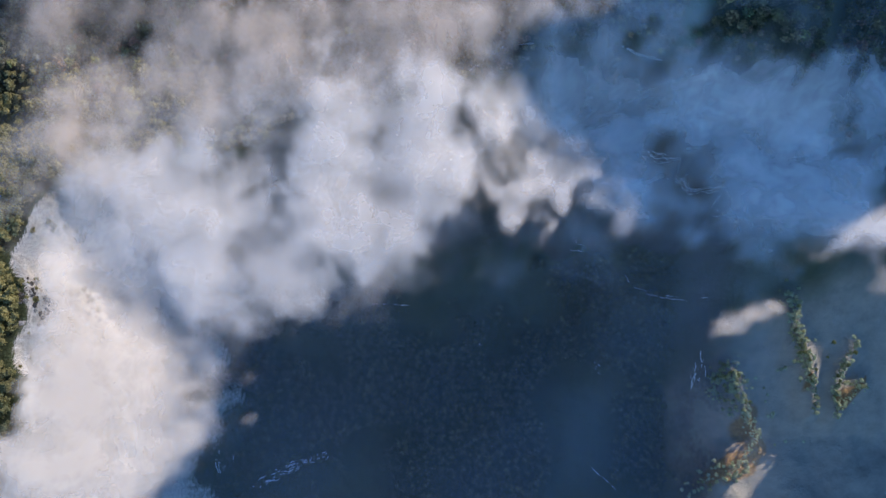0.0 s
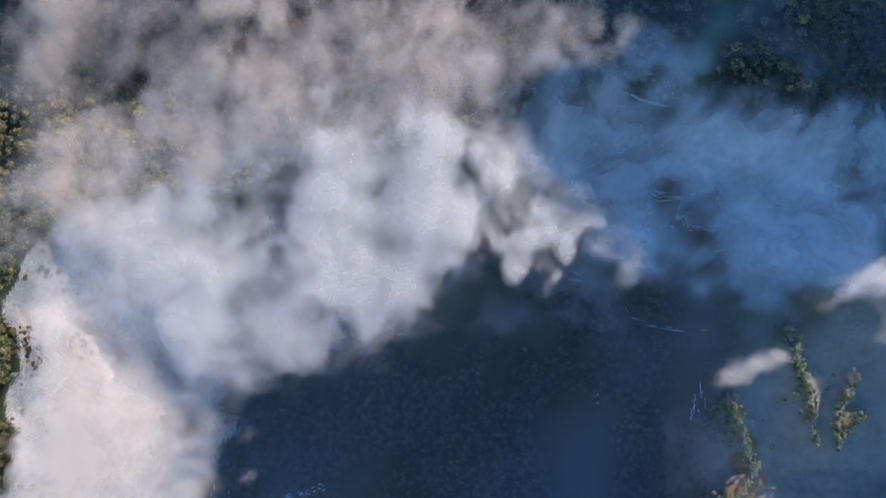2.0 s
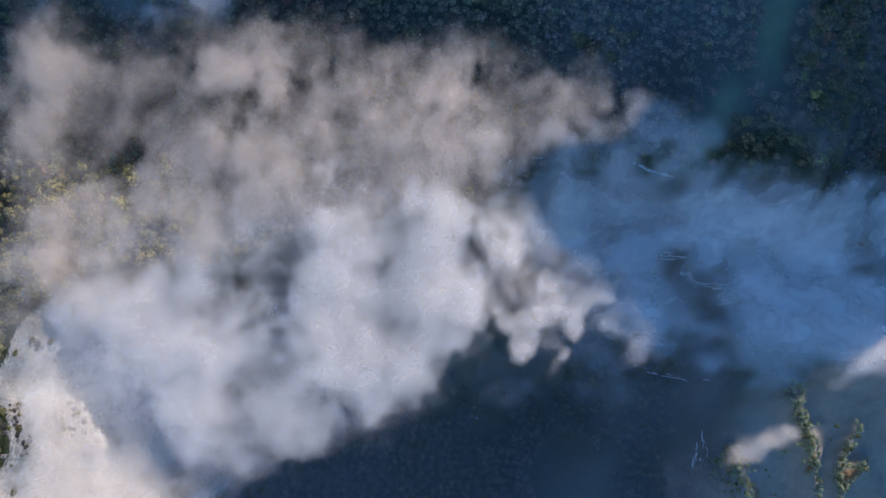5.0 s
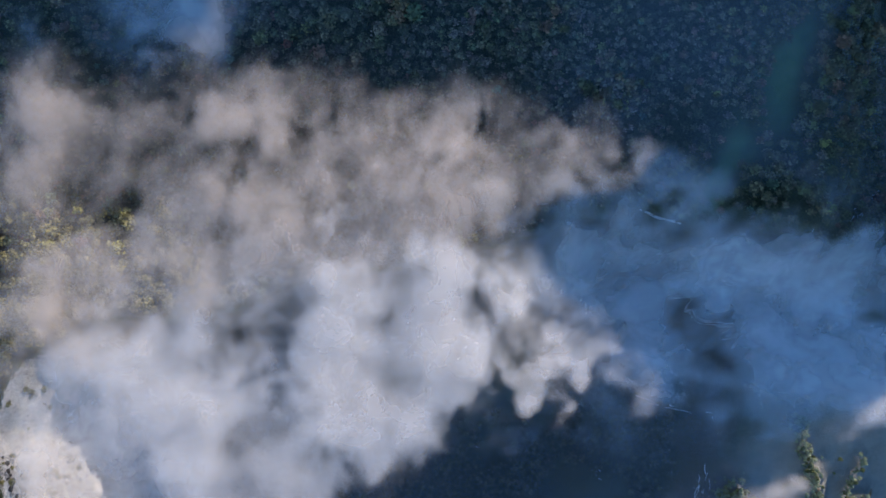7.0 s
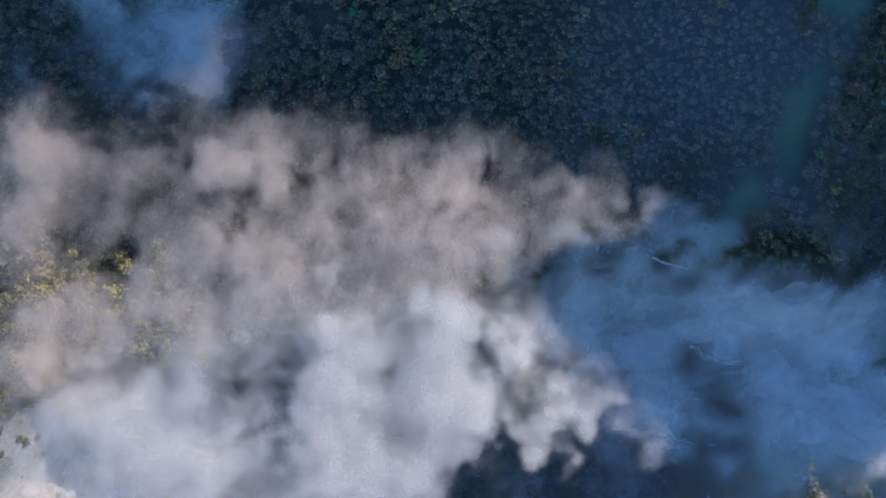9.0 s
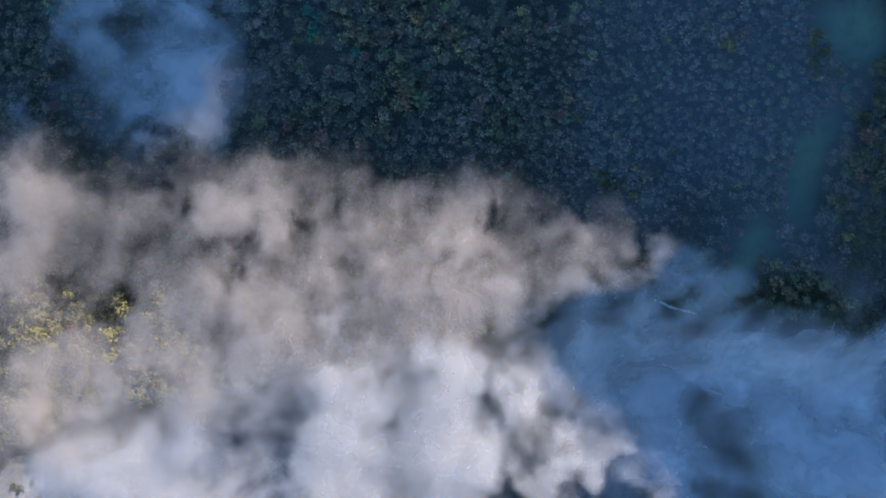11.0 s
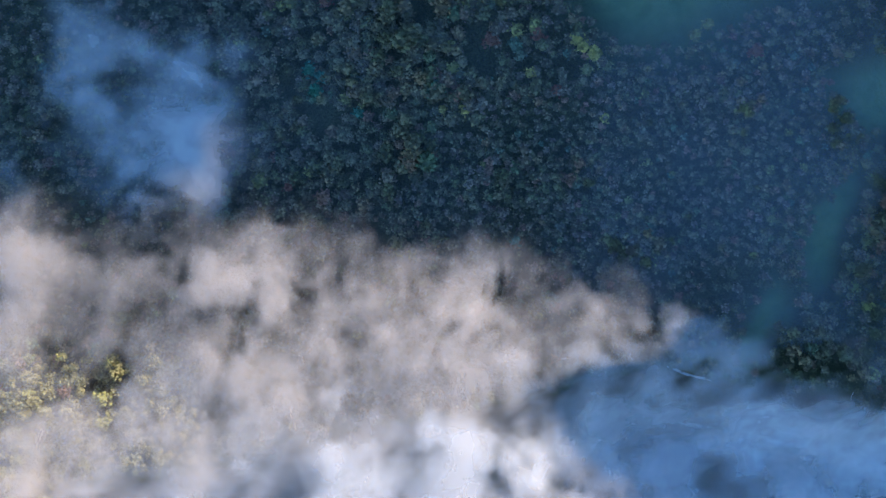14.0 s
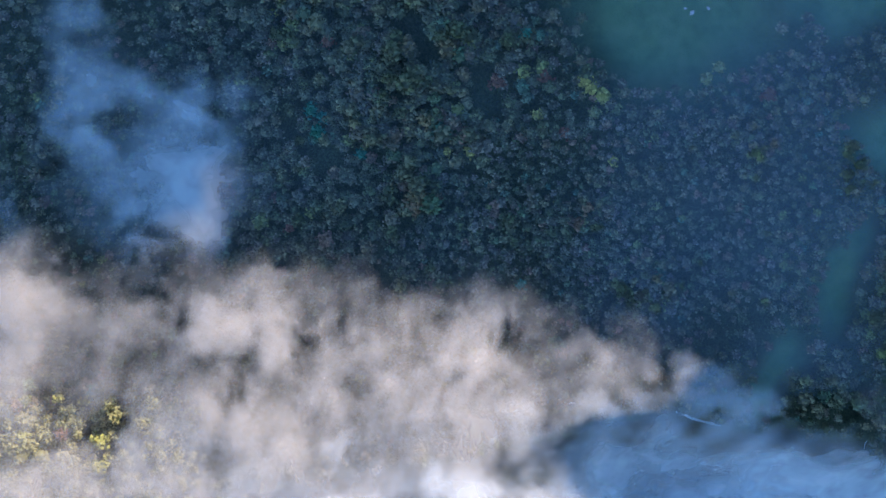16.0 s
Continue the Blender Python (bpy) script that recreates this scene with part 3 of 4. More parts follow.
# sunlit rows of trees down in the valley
# Valley leaf colours are raised as well, with sunlight put into them.
PALE = plain_leaves("sun_brightened_pale_leaves", (0.24, 0.28, 0.15), (0.6, 0.63, 0.4))
VALLEY_LEAVES = plain_leaves("sun_brightened_valley_leaves", (0.16, 0.18, 0.08), (0.5, 0.5, 0.26))
spots = []
for x0, y0, x1, y1, wide, count in [(254, 56, 262, 34, 7, 60), (264, 48, 271, 18, 9, 90), (272, 20, 282, 8, 5, 26), (251, 46, 253, 28, 3, 22), (297, 111, 304, 94, 7, 46), (304, 96, 316, 72, 5, 50),
                                   (316, 74, 331, 46, 6, 60), (333, 46, 341, 14, 3.5, 34), (368, 72, 356, 48, 3.5, 30), (356, 48, 355, 33, 3, 20), (355, 34, 361, 8, 2.5, 30), (364, 40, 382, 36, 4, 16),
                                   (262, -32, 240, -56, 7, 40), (286, -34, 264, -44, 6, 26)]:
    for i in range(count):
        k = rng.random()
        spots.append((x0 + k * (x1 - x0) + rng.normal() * wide * 0.6, y0 + k * (y1 - y0) + rng.normal() * wide * 0.6, rng.uniform(1.0, 2.4)))
spots += [(x, y, rng.uniform(1.2, 2.4)) for x, y in [(295, 36), (304, 11), (308, 10), (306, 13), (313, -15), (308, 52), (310, 53), (305, 51), (348, 74), (299, 24), (322, -12), (340, -12), (284, -39), (364, 78), (300, 30), (331, 76), (346, 62)]]
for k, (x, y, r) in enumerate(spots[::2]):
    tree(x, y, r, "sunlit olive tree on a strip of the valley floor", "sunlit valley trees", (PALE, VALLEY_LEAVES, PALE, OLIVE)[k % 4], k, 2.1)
# Slender trees added for the streaked shadows they cast on the grass.
slim = []
for x0, y0, x1, y1, count in [(276, 14, 290, -10, 44), (284, 10, 296, -8, 18), (290, -10, 268, -40, 54), (372, 42, 384, 34, 14), (362, 24, 376, 30, 16), (361, 16, 370, 24, 12)]:
    for i in range(count):
        k = rng.random()
        slim.append((x0 + k * (x1 - x0) + rng.normal() * 2, y0 + k * (y1 - y0) + rng.normal() * 2, rng.uniform(0.7, 1.3)))
joined_forest("young_grove", "slender pale trees added to cast long shadows over dry grass", [(x, y, float(height(np.array([x]), np.array([y]))[0]), r, 0.5) for x, y, r in slim], CROWNS_FAR, rng, PALE, 4.0)
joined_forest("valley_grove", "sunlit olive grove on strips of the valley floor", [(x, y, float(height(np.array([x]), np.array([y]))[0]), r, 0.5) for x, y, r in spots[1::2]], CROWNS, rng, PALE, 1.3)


# ---- rocks ----
def boulder_mesh(seed, material):
    r = np.random.default_rng(seed)
    bm = bmesh.new()
    bmesh.ops.create_icosphere(bm, subdivisions=2, radius=1)
    for v in bm.verts:
        q = v.co.normalized()
        v.co = q * (0.75 + 0.5 * noise.noise(q * 1.3 + Vector((seed * 3.1, 0, 0))) + 0.22 * noise.noise(q * 3.7 + Vector((0, seed * 1.7, 0))))
        v.co.x, v.co.z = round(v.co.x * 3.2) / 3.2 * 0.5 + v.co.x * 0.5, round(v.co.z * 2.6) / 2.6 * 0.6 + v.co.z * 0.4
    me = bpy.data.meshes.new("boulder")
    bm.to_mesh(me)
    bm.free()
    me.materials.append(material)
    return me


BOULDERS = [boulder_mesh(s, ROCK) for s in range(5)]
WET_BOULDERS = [boulder_mesh(s, WET_ROCK) for s in range(5)]
for k in range(210):
    if k < 130:
        x, y = -247 + rng.normal() * 5.5, 80 + rng.normal() * 6.5
    else:
        y = rng.uniform(-60, 130)
        x = -243 + rng.normal() * 5
    z = float(height(np.array([x]), np.array([y]))[0])
    r = rng.uniform(0.8, 2.6)
    b = new("boulder", (WET_BOULDERS if k < 130 and k % 4 else BOULDERS)[k % 5])
    b.matrix_world = pose(x, y, z + 0.1 * r, rng.uniform(-30, 30), rng.uniform(-30, 30), rng.uniform(0, 360)) @ Matrix.Diagonal((r, r * 0.8, r * 0.7, 1))
    tagged(b, "dark wet boulder in the gully at the cliff top" if k < 130 and k % 4 else "pale weathered limestone boulder on the cliff", "boulder", "boulders on the cliff")


# Boulder shapes added as stand-ins for small whitish spots in the clearing.
for x, y, r in [(98, 405, 1.0), (101, 403, 1.5), (108, 404, 1.2)]:
    b = new("boulder", BOULDERS[int(x) % 5])
    b.matrix_world = pose(x, y, float(height(np.array([x]), np.array([y]))[0]) + 0.2, 10, 0, x * 31) @ Matrix.Diagonal((r, r * 0.8, r * 0.6, 1))
    tagged(b, "pale boulder shape standing in for a small whitish spot in the clearing", "boulder", "boulders in the clearing")


# ---- streams ----
def stream(points, width, strands, label, seed, spread=3.0, gap=0.25):
    """Thin broken strands of white water that follow the slope."""
    r = np.random.default_rng(seed)
    verts, tris, count = [], [], 0
    pts = np.array(points, float)
    leg = np.concatenate([[0], np.cumsum(np.hypot(*np.diff(pts, axis=0).T))])
    for k in range(strands):
        n = max(6, int(leg[-1] / 1.2))
        lo = r.uniform(0, 0.5) if strands > 1 else 0.0
        hi = min(1.0, lo + r.uniform(0.35, 0.9)) if strands > 1 else 1.0
        s = np.linspace(lo, hi, n) * leg[-1]
        x, y = np.interp(s, leg, pts[:, 0]), np.interp(s, leg, pts[:, 1])
        dx, dy = np.gradient(x), np.gradient(y)
        ln = np.hypot(dx, dy) + 1e-6
        nx, ny = -dy / ln, dx / ln
        off = spread * ((fbm(s, s * 0 + 40 * k, 14, 3, seed) - 0.5) * 2 + r.normal() * 0.5)
        x, y = x + nx * off, y + ny * off
        w = 0.36 * width * np.clip(fbm(s, s * 0 + 91 * k, 5, 3, seed + 3) * 2.4 - 0.55, 0.04, 1.6) * np.minimum(1, np.minimum(np.arange(n), np.arange(n)[::-1]) / 3 + 0.1)
        a, b = np.stack([x - nx * w, y - ny * w], 1), np.stack([x + nx * w, y + ny * w], 1)
        m = np.stack([x, y], 1)
        rows = []
        bed = height(x, y)
        bed = np.maximum(bed, np.convolve(np.pad(bed, 4, "edge"), np.ones(9) / 9, "valid"))
        for q, lift in ((a, 0.4), (m, 0.6), (b, 0.4)):
            rows.append(np.column_stack([q, bed + lift]))
        v = np.stack(rows, 1).reshape(-1, 3)
        for i in range(n - 1):
            if w[i] < width * 0.16 * (1 + gap):
                continue
            o = count + 3 * i
            for j in (0, 1):
                tris += [[o + j, o + j + 3, o + j + 4], [o + j, o + j + 4, o + j + 1]]
        verts.append(v)
        count += len(v)
    ob = new("stream", mesh_from("stream", np.concatenate(verts), tris, FOAM, smooth=True))
    return tagged(ob, label, "stream", kind="structure")


stream([(121, 203), (139, 197), (161, 194), (187, 187), (203, 174), (238, 171), (256, 167)], 0.8, 10, "broken white cascade on the rock face below the rim", 1, 1.1)
stream([(8, 212), (22, 219), (39, 228), (59, 228), (76, 224)], 1.3, 3, "thin white water along the cliff rim", 2, 0.5)
stream([(92, 225), (106, 224), (123, 218), (140, 214), (153, 211)], 1.4, 3, "thin white water along the cliff rim", 3, 0.6)
stream([(241, 220), (271, 236), (293, 250), (308, 263)], 0.8, 14, "branching white rills on the dark slope", 4, 8.0)
stream([(-82, 124), (-58, 125), (-35, 124)], 0.8, 3, "short white rill on the shaded slope", 5, 1.0)
stream([(30, 94), (42, 84)], 0.6, 2, "short white rill on the shaded slope", 6, 1.0)
stream([(57, 70), (67, 66)], 0.6, 2, "short white rill on the shaded slope", 7, 1.0)
stream([(152, 70), (159, 62), (165, 54)], 0.6, 4, "short white rill on the shaded slope", 8, 3.0)
stream([(243, 73), (243, 59), (242, 36)], 1.0, 7, "narrow waterfall strands on the shaded slope", 9, 3.5)
stream([(-211, -16), (-209, -42)], 1.3, 3, "narrow waterfall strands on the shaded slope", 10, 1.5)
stream([(-201, -22), (-200, -38)], 1.3, 3, "narrow waterfall strands on the shaded slope", 11, 1.0)
stream([(-188, -59), (-161, -42), (-118, -23)], 1.2, 12, "braided white stream on the valley floor", 12, 5.0)
stream([(149, -35), (177, -62)], 0.6, 2, "thin white stream on the valley floor", 13, 2.0)
stream([(112, 180), (123, 179), (144, 174)], 0.6, 4, "thin white rills at the foot of the cliff", 14, 3.0)
stream([(176, 148), (184, 134), (201, 125), (223, 118), (240, 113)], 0.9, 5, "thin white stream at the foot of the cliff", 15, 1.6)
stream([(200, 226), (202, 206), (210, 198)], 0.5, 2, "narrow waterfall strands on the dark slope", 16, 0.8)
stream([(406, -66), (420, -48), (430, -40)], 0.8, 3, "thin white stream on the valley floor", 17, 2.0)


# ---- mist ----
def blurred(a, n):
    """Box blur over 2 n + 1 cells both ways."""
    for ax in (0, 1):
        pad = [(0, 0), (0, 0)]
        pad[ax] = (n + 1, n)
        c = np.cumsum(np.pad(a, pad, "edge"), axis=ax)
        m = a.shape[ax]
        hi, lo = (c[2 * n + 1:2 * n + 1 + m], c[:m]) if ax == 0 else (c[:, 2 * n + 1:2 * n + 1 + m], c[:, :m])
        a = (hi - lo) / (2 * n + 1)
    return a


MIST_CELL = 2.2
mx, my = np.meshgrid(np.arange(-352, 352, MIST_CELL), np.arange(-80, 492, MIST_CELL))
# the mist bends with these eddies, and its lumps stand higher where they are dense
eddy_x = mx + 12 * (fbm(mx, my, 40, 3, 901) - 0.5) + 13 * (fbm(mx, my, 17, 3, 902) - 0.5) + 7 * (fbm(mx, my, 7, 2, 903) - 0.5)
eddy_y = my + 12 * (fbm(mx, my, 40, 3, 904) - 0.5) + 13 * (fbm(mx, my, 17, 3, 905) - 0.5) + 7 * (fbm(mx, my, 7, 2, 906) - 0.5)
lump = fbm(eddy_x, eddy_y, 34, 5, 907, 0.55)
land = height(mx, my)
for _ in range(5):
    land = np.maximum.reduce([land, np.roll(land, 1, 0), np.roll(land, -1, 0), np.roll(land, 1, 1), np.roll(land, -1, 1)])
hang = 354 + 52 * np.clip((my - 40) / 190, 0, 1) * np.clip((mx + 300) / 180, 0, 1) * step(65, 10, mx - 90 * step(190, 214, my))
land = blurred(land, 9) + 16 - hang
MIST_FLOOR = blurred(blurred(hang + 0.5 * (land + np.sqrt(land * land + 256)), 6), 4) + 9 * (blurred(blurred(lump, 3), 3) - 0.5)


def mist_bank(name, label, puffs, lift, layers, strength, ragged=1.1, material=MIST, level=None, gap=4.5, wide=1.3):
    """A bank of mist: uneven veils that lie over each other and never cross. puffs: rows of x, y, radius, density. level: a height of its own, for low mist."""
    p = np.array(puffs, float)
    reach = 2.4 * p[:, 2].max()
    i0, i1 = (int(np.clip((v + 352) / MIST_CELL, 0, mx.shape[1])) for v in (p[:, 0].min() - reach, p[:, 0].max() + reach))
    j0, j1 = (int(np.clip((v + 80) / MIST_CELL, 0, mx.shape[0])) for v in (p[:, 1].min() - reach, p[:, 1].max() + reach))
    at = (slice(j0, j1), slice(i0, i1))
    x, y, ex, ey, lumps = mx[at], my[at], eddy_x[at], eddy_y[at], lump[at]
    floor = MIST_FLOOR[at] if level is None else level + 14 * (lumps - 0.5)
    body = np.zeros(x.shape)
    for cx, cy, r, d in p:
        body += d * np.exp(-((ex - cx) ** 2 + (ey - cy) ** 2) / (wide * wide * r * r))
    body = 1 - np.exp(-0.6 * np.maximum(body, 0))
    tri = grid_tris(x.shape[1], x.shape[0])
    all_v, all_t, all_d, count = [], [], [], 0
    for k in range(layers):
        up = (k + 0.5) / layers
        own = fbm(ex, ey, 19, 4, int(lift * 10) * 31 + 101 * k, 0.55)
        d = body + ragged * (0.6 * (lumps - 0.5) + 0.5 * (own - 0.5)) - 0.1 * up
        flat = (step(0.0, 0.95, d) * step(0.02, 0.3, body)).ravel()
        keep = tri[flat[tri].max(1) > 0.004]
        used, back = np.unique(keep, return_inverse=True)
        z = floor + lift + gap * k
        all_v.append(np.stack([x.ravel(), y.ravel(), z.ravel()], 1)[used])
        all_t.append(back.reshape(-1, 3) + count)
        all_d.append(flat[used])
        count += len(used)
    ob = new(name, mesh_from(name, np.concatenate(all_v), np.concatenate(all_t), material, {"droplets": np.concatenate(all_d), "veil": np.full(count, strength)}, smooth=True))
    return tagged(ob, label, "mist", kind="stuff")


# banks, from the cliff eastwards, then the wood and the valley
mist_bank("mist_bank", "thin grey-blue mist veiling the whole gorge", [
    (-234, 129, 34, 0.4), (-194, 134, 33, 0.6), (-154, 133, 31, 0.7), (-115, 131, 30, 0.7), (-77, 131, 29, 0.7), (-40, 137, 29, 0.7),
    (-6, 143, 22, 0.7), (23, 151, 19, 0.6), (54, 161, 21, 0.55), (-200, 78, 26, 0.5), (-168, 72, 28, 0.5), (-237, 69, 11, -0.8), (-142, 42, 21, 0.4),
    (-148, 6, 28, 0.5), (-96, 167, 23, 0.5), (-53, 173, 23, 0.6), (-15, 179, 22, 0.6), (-121, 71, 20, 0.5), (-59, 89, 16, 0.4), (-185, 100, 18, 0.7),
    (-212, 109, 20, 0.7), (-164, 75, 16, 0.7), (-167, 173, 16, 0.9), (-107, 185, 16, 0.8), (19, 195, 13, 0.8), (40, 173, 16, 0.8), (66, 191, 16, 0.7)], 0.0, 3, 0.36, ragged=0.9, material=MIST)
mist_bank("mist_bank", "thin blue mist veiling the eastern rim", [
    (35, 200, 20, 0.5), (69, 202, 21, 0.55), (102, 206, 21, 0.55), (131, 200, 22, 0.6), (164, 189, 23, 0.7), (195, 170, 21, 0.7), (226, 163, 22, 0.7),
    (256, 156, 25, 0.7), (90, 181, 22, 0.65), (65, 186, 18, 0.6), (36, 183, 17, 0.6), (124, 174, 22, 0.5), (157, 156, 22, 0.6), (189, 138, 23, 0.7),
    (221, 131, 23, 0.7), (254, 124, 24, 0.8), (98, 138, 18, 0.4), (131, 132, 18, 0.4), (163, 118, 18, 0.5), (106, 214, 16, 0.7), (129, 163, 15, 0.6),
    (92, 152, 14, 0.6), (111, 142, 14, 0.5), (68, 205, 14, 0.5), (148, 196, 15, 0.6)], 0.6, 3, 0.4, ragged=1.1, material=WISPY)
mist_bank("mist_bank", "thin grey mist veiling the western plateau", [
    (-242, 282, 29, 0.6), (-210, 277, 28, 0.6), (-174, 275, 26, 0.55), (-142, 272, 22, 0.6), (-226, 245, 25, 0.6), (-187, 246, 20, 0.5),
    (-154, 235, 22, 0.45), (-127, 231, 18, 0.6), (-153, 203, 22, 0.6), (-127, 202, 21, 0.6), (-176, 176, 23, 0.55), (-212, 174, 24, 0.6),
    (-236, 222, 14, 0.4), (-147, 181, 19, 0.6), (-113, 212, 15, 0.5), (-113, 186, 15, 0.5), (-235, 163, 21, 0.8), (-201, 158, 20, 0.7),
    (-238, 143, 17, 0.7), (-160, 167, 16, 0.7), (-228, 222, 22, 0.45), (-253, 240, 25, 0.5), (-144, 184, 16, 0.5)], 1.2, 3, 0.26, ragged=1.1, material=SUN_TINTED)
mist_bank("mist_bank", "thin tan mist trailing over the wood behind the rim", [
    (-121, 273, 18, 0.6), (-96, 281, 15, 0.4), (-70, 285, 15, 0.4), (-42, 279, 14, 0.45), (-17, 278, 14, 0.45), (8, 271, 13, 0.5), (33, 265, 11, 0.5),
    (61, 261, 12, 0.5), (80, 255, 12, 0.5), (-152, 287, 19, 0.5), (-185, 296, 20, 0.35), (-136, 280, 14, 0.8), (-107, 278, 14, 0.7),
    (-77, 278, 14, 0.6), (-50, 277, 13, 0.6), (-28, 271, 13, 0.6), (4, 267, 11, 0.6), (-81, 261, 14, 0.7), (-75, 234, 14, 0.7), (-92, 245, 13, 0.6)], 1.8, 2, 0.3, ragged=1.0, material=SUN_TINTED)
mist_bank("mist_bank", "thick white sunlit mist bank off the western cliff", [
    (-143, 117, 19, 1.2), (-130, 102, 21, 1.3), (-115, 86, 17, 1.2), (-96, 80, 14, 1), (-79, 80, 10, 0.8), (-71, 72, 8, 0.7), (-170, 132, 16, 0.8),
    (-187, 144, 14, 0.7), (-154, 137, 17, 0.75), (-121, 125, 18, 0.85), (-99, 107, 18, 0.85), (-143, 78, 12, 0.15), (-121, 67, 11, 0.6),
    (-96, 66, 8, 0.6), (-76, 64, 4, 0.8), (-63, 77, 5, 0.8), (-124, 150, 15, 0.5), (-206, 138, 14, 0.6), (-233, 126, 13, 0.45), (-78, 101, 13, 0.6),
    (-181, 112, 13, 0.2)], 5.2, 4, 0.245, ragged=1.2, wide=1.45)
mist_bank("mist_bank", "dense white sunlit mist at the foot of the pale cliff", [
    (-210, 42, 22, 1.3), (-214, 4, 19, 1.8), (-195, 18, 26, 1.6), (-178, 42, 18, 0.5), (-170, 12, 20, 0.75), (-151, 3, 15, 0.4), (-151, 30, 13, 0.25),
    (-199, 63, 17, 0.55), (-168, 63, 14, 0.12), (-218, -10, 26, 1.6), (-182, -11, 25, 1.5), (-128, 12, 10, 0.4), (-111, 25, 6, 0.5),
    (-106, 8, 3, 0.6), (-120, 34, 7, 0.3), (-138, -5, 12, 0.35), (-238, 100, 15, 0.8), (-210, 86, 13, 0.9), (-199, 77, 11, 0.6), (-240, 40, 11, -3),
    (-235, 72, 11, -2), (-237, 7, 13, -5)], 5.8, 5, 0.4, wide=1.4, ragged=0.95, material=SUNLIT_CREAM)
mist_bank("mist_bank", "white and grey mist bank over the valley", [
    (-71, 125, 18, 0.8), (-53, 113, 17, 0.9), (-46, 137, 18, 0.95), (-28, 131, 18, 1.1), (-15, 152, 16, 1.1), (-6, 131, 13, 1.1), (-31, 110, 13, 0.8),
    (-53, 95, 11, 0.55), (-22, 95, 9, 0.5), (-8, 113, 8, 0.7), (-71, 149, 14, 0.65), (-84, 137, 12, 0.4), (-59, 161, 15, 0.65), (-34, 167, 15, 0.75),
    (-9, 173, 13, 1), (-1, 164, 11, 1), (7, 125, 6, 0.9), (-31, 85, 8, 0.3), (-71, 176, 13, 0.55), (-46, 184, 13, 0.6), (-21, 186, 12, 0.7)], 6.4, 4, 0.27, ragged=1.15, wide=1.45)
mist_bank("mist_bank", "ragged sunlit tufts of mist at the bank's edge", [
    (32, 131, 8, 1.3), (46, 134, 7, 1.3), (64, 144, 8, 1.1), (78, 147, 6, 1.1), (36, 118, 7, 0.8), (57, 117, 5, 0.8), (67, 134, 6, 1),
    (87, 145, 4, 0.9), (21, 139, 6, 0.45), (47, 160, 11, 0.85), (72, 167, 10, 0.65), (29, 168, 11, 0.9), (57, 182, 11, 0.75), (13, 155, 10, 0.9),
    (40, 186, 10, 0.75), (17, 110, 4, 0.5), (59, 106, 4, 0.3), (21, 180, 10, 0.9), (60, 193, 14, 0.4), (78, 173, 17, 0.4), (92, 155, 17, 0.35),
    (55, 161, 15, 0.45)], 7.0, 4, 0.38, ragged=1.0)
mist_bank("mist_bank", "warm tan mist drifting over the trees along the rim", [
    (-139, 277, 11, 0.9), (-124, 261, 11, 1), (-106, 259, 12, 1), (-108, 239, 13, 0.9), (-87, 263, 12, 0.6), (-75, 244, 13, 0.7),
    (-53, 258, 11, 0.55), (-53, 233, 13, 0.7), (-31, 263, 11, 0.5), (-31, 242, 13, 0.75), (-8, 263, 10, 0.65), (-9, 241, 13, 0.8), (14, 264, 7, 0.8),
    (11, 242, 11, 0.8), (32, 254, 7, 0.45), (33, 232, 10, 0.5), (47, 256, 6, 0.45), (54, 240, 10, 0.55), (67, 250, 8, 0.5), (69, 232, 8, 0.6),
    (80, 258, 4, 0.45), (81, 239, 6, 0.5)], 2.4, 3, 0.36, ragged=0.85, material=SUN_TINTED)
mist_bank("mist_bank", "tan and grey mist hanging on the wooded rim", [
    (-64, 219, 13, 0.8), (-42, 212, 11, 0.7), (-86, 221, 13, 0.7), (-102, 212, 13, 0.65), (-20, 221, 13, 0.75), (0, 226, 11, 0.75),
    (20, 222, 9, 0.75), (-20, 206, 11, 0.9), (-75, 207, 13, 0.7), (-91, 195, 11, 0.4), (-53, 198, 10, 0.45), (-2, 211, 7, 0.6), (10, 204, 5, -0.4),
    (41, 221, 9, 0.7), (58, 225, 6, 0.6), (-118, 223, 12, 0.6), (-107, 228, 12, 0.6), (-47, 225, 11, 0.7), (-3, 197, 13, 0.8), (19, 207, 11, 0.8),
    (41, 216, 11, 0.8), (10, 219, 13, 0.6), (-28, 197, 13, 0.6)], 3.0, 3, 0.36, ragged=0.85, material=SUN_TINTED)
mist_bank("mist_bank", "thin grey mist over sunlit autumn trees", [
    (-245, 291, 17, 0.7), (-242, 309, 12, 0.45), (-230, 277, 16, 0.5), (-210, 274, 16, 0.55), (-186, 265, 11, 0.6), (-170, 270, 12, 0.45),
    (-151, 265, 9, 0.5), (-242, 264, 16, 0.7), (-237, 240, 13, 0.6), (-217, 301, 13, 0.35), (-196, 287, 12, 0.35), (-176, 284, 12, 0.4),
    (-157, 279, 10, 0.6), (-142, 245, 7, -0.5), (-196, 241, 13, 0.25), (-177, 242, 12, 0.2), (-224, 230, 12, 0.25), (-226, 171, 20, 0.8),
    (-188, 164, 19, 0.8), (-166, 186, 15, 0.6), (-231, 150, 16, 0.8), (-170, 216, 15, 0.35), (-157, 200, 13, 0.5), (-244, 234, 14, 0.4)], 3.6, 3, 0.32, ragged=0.85, material=SUN_TINTED)
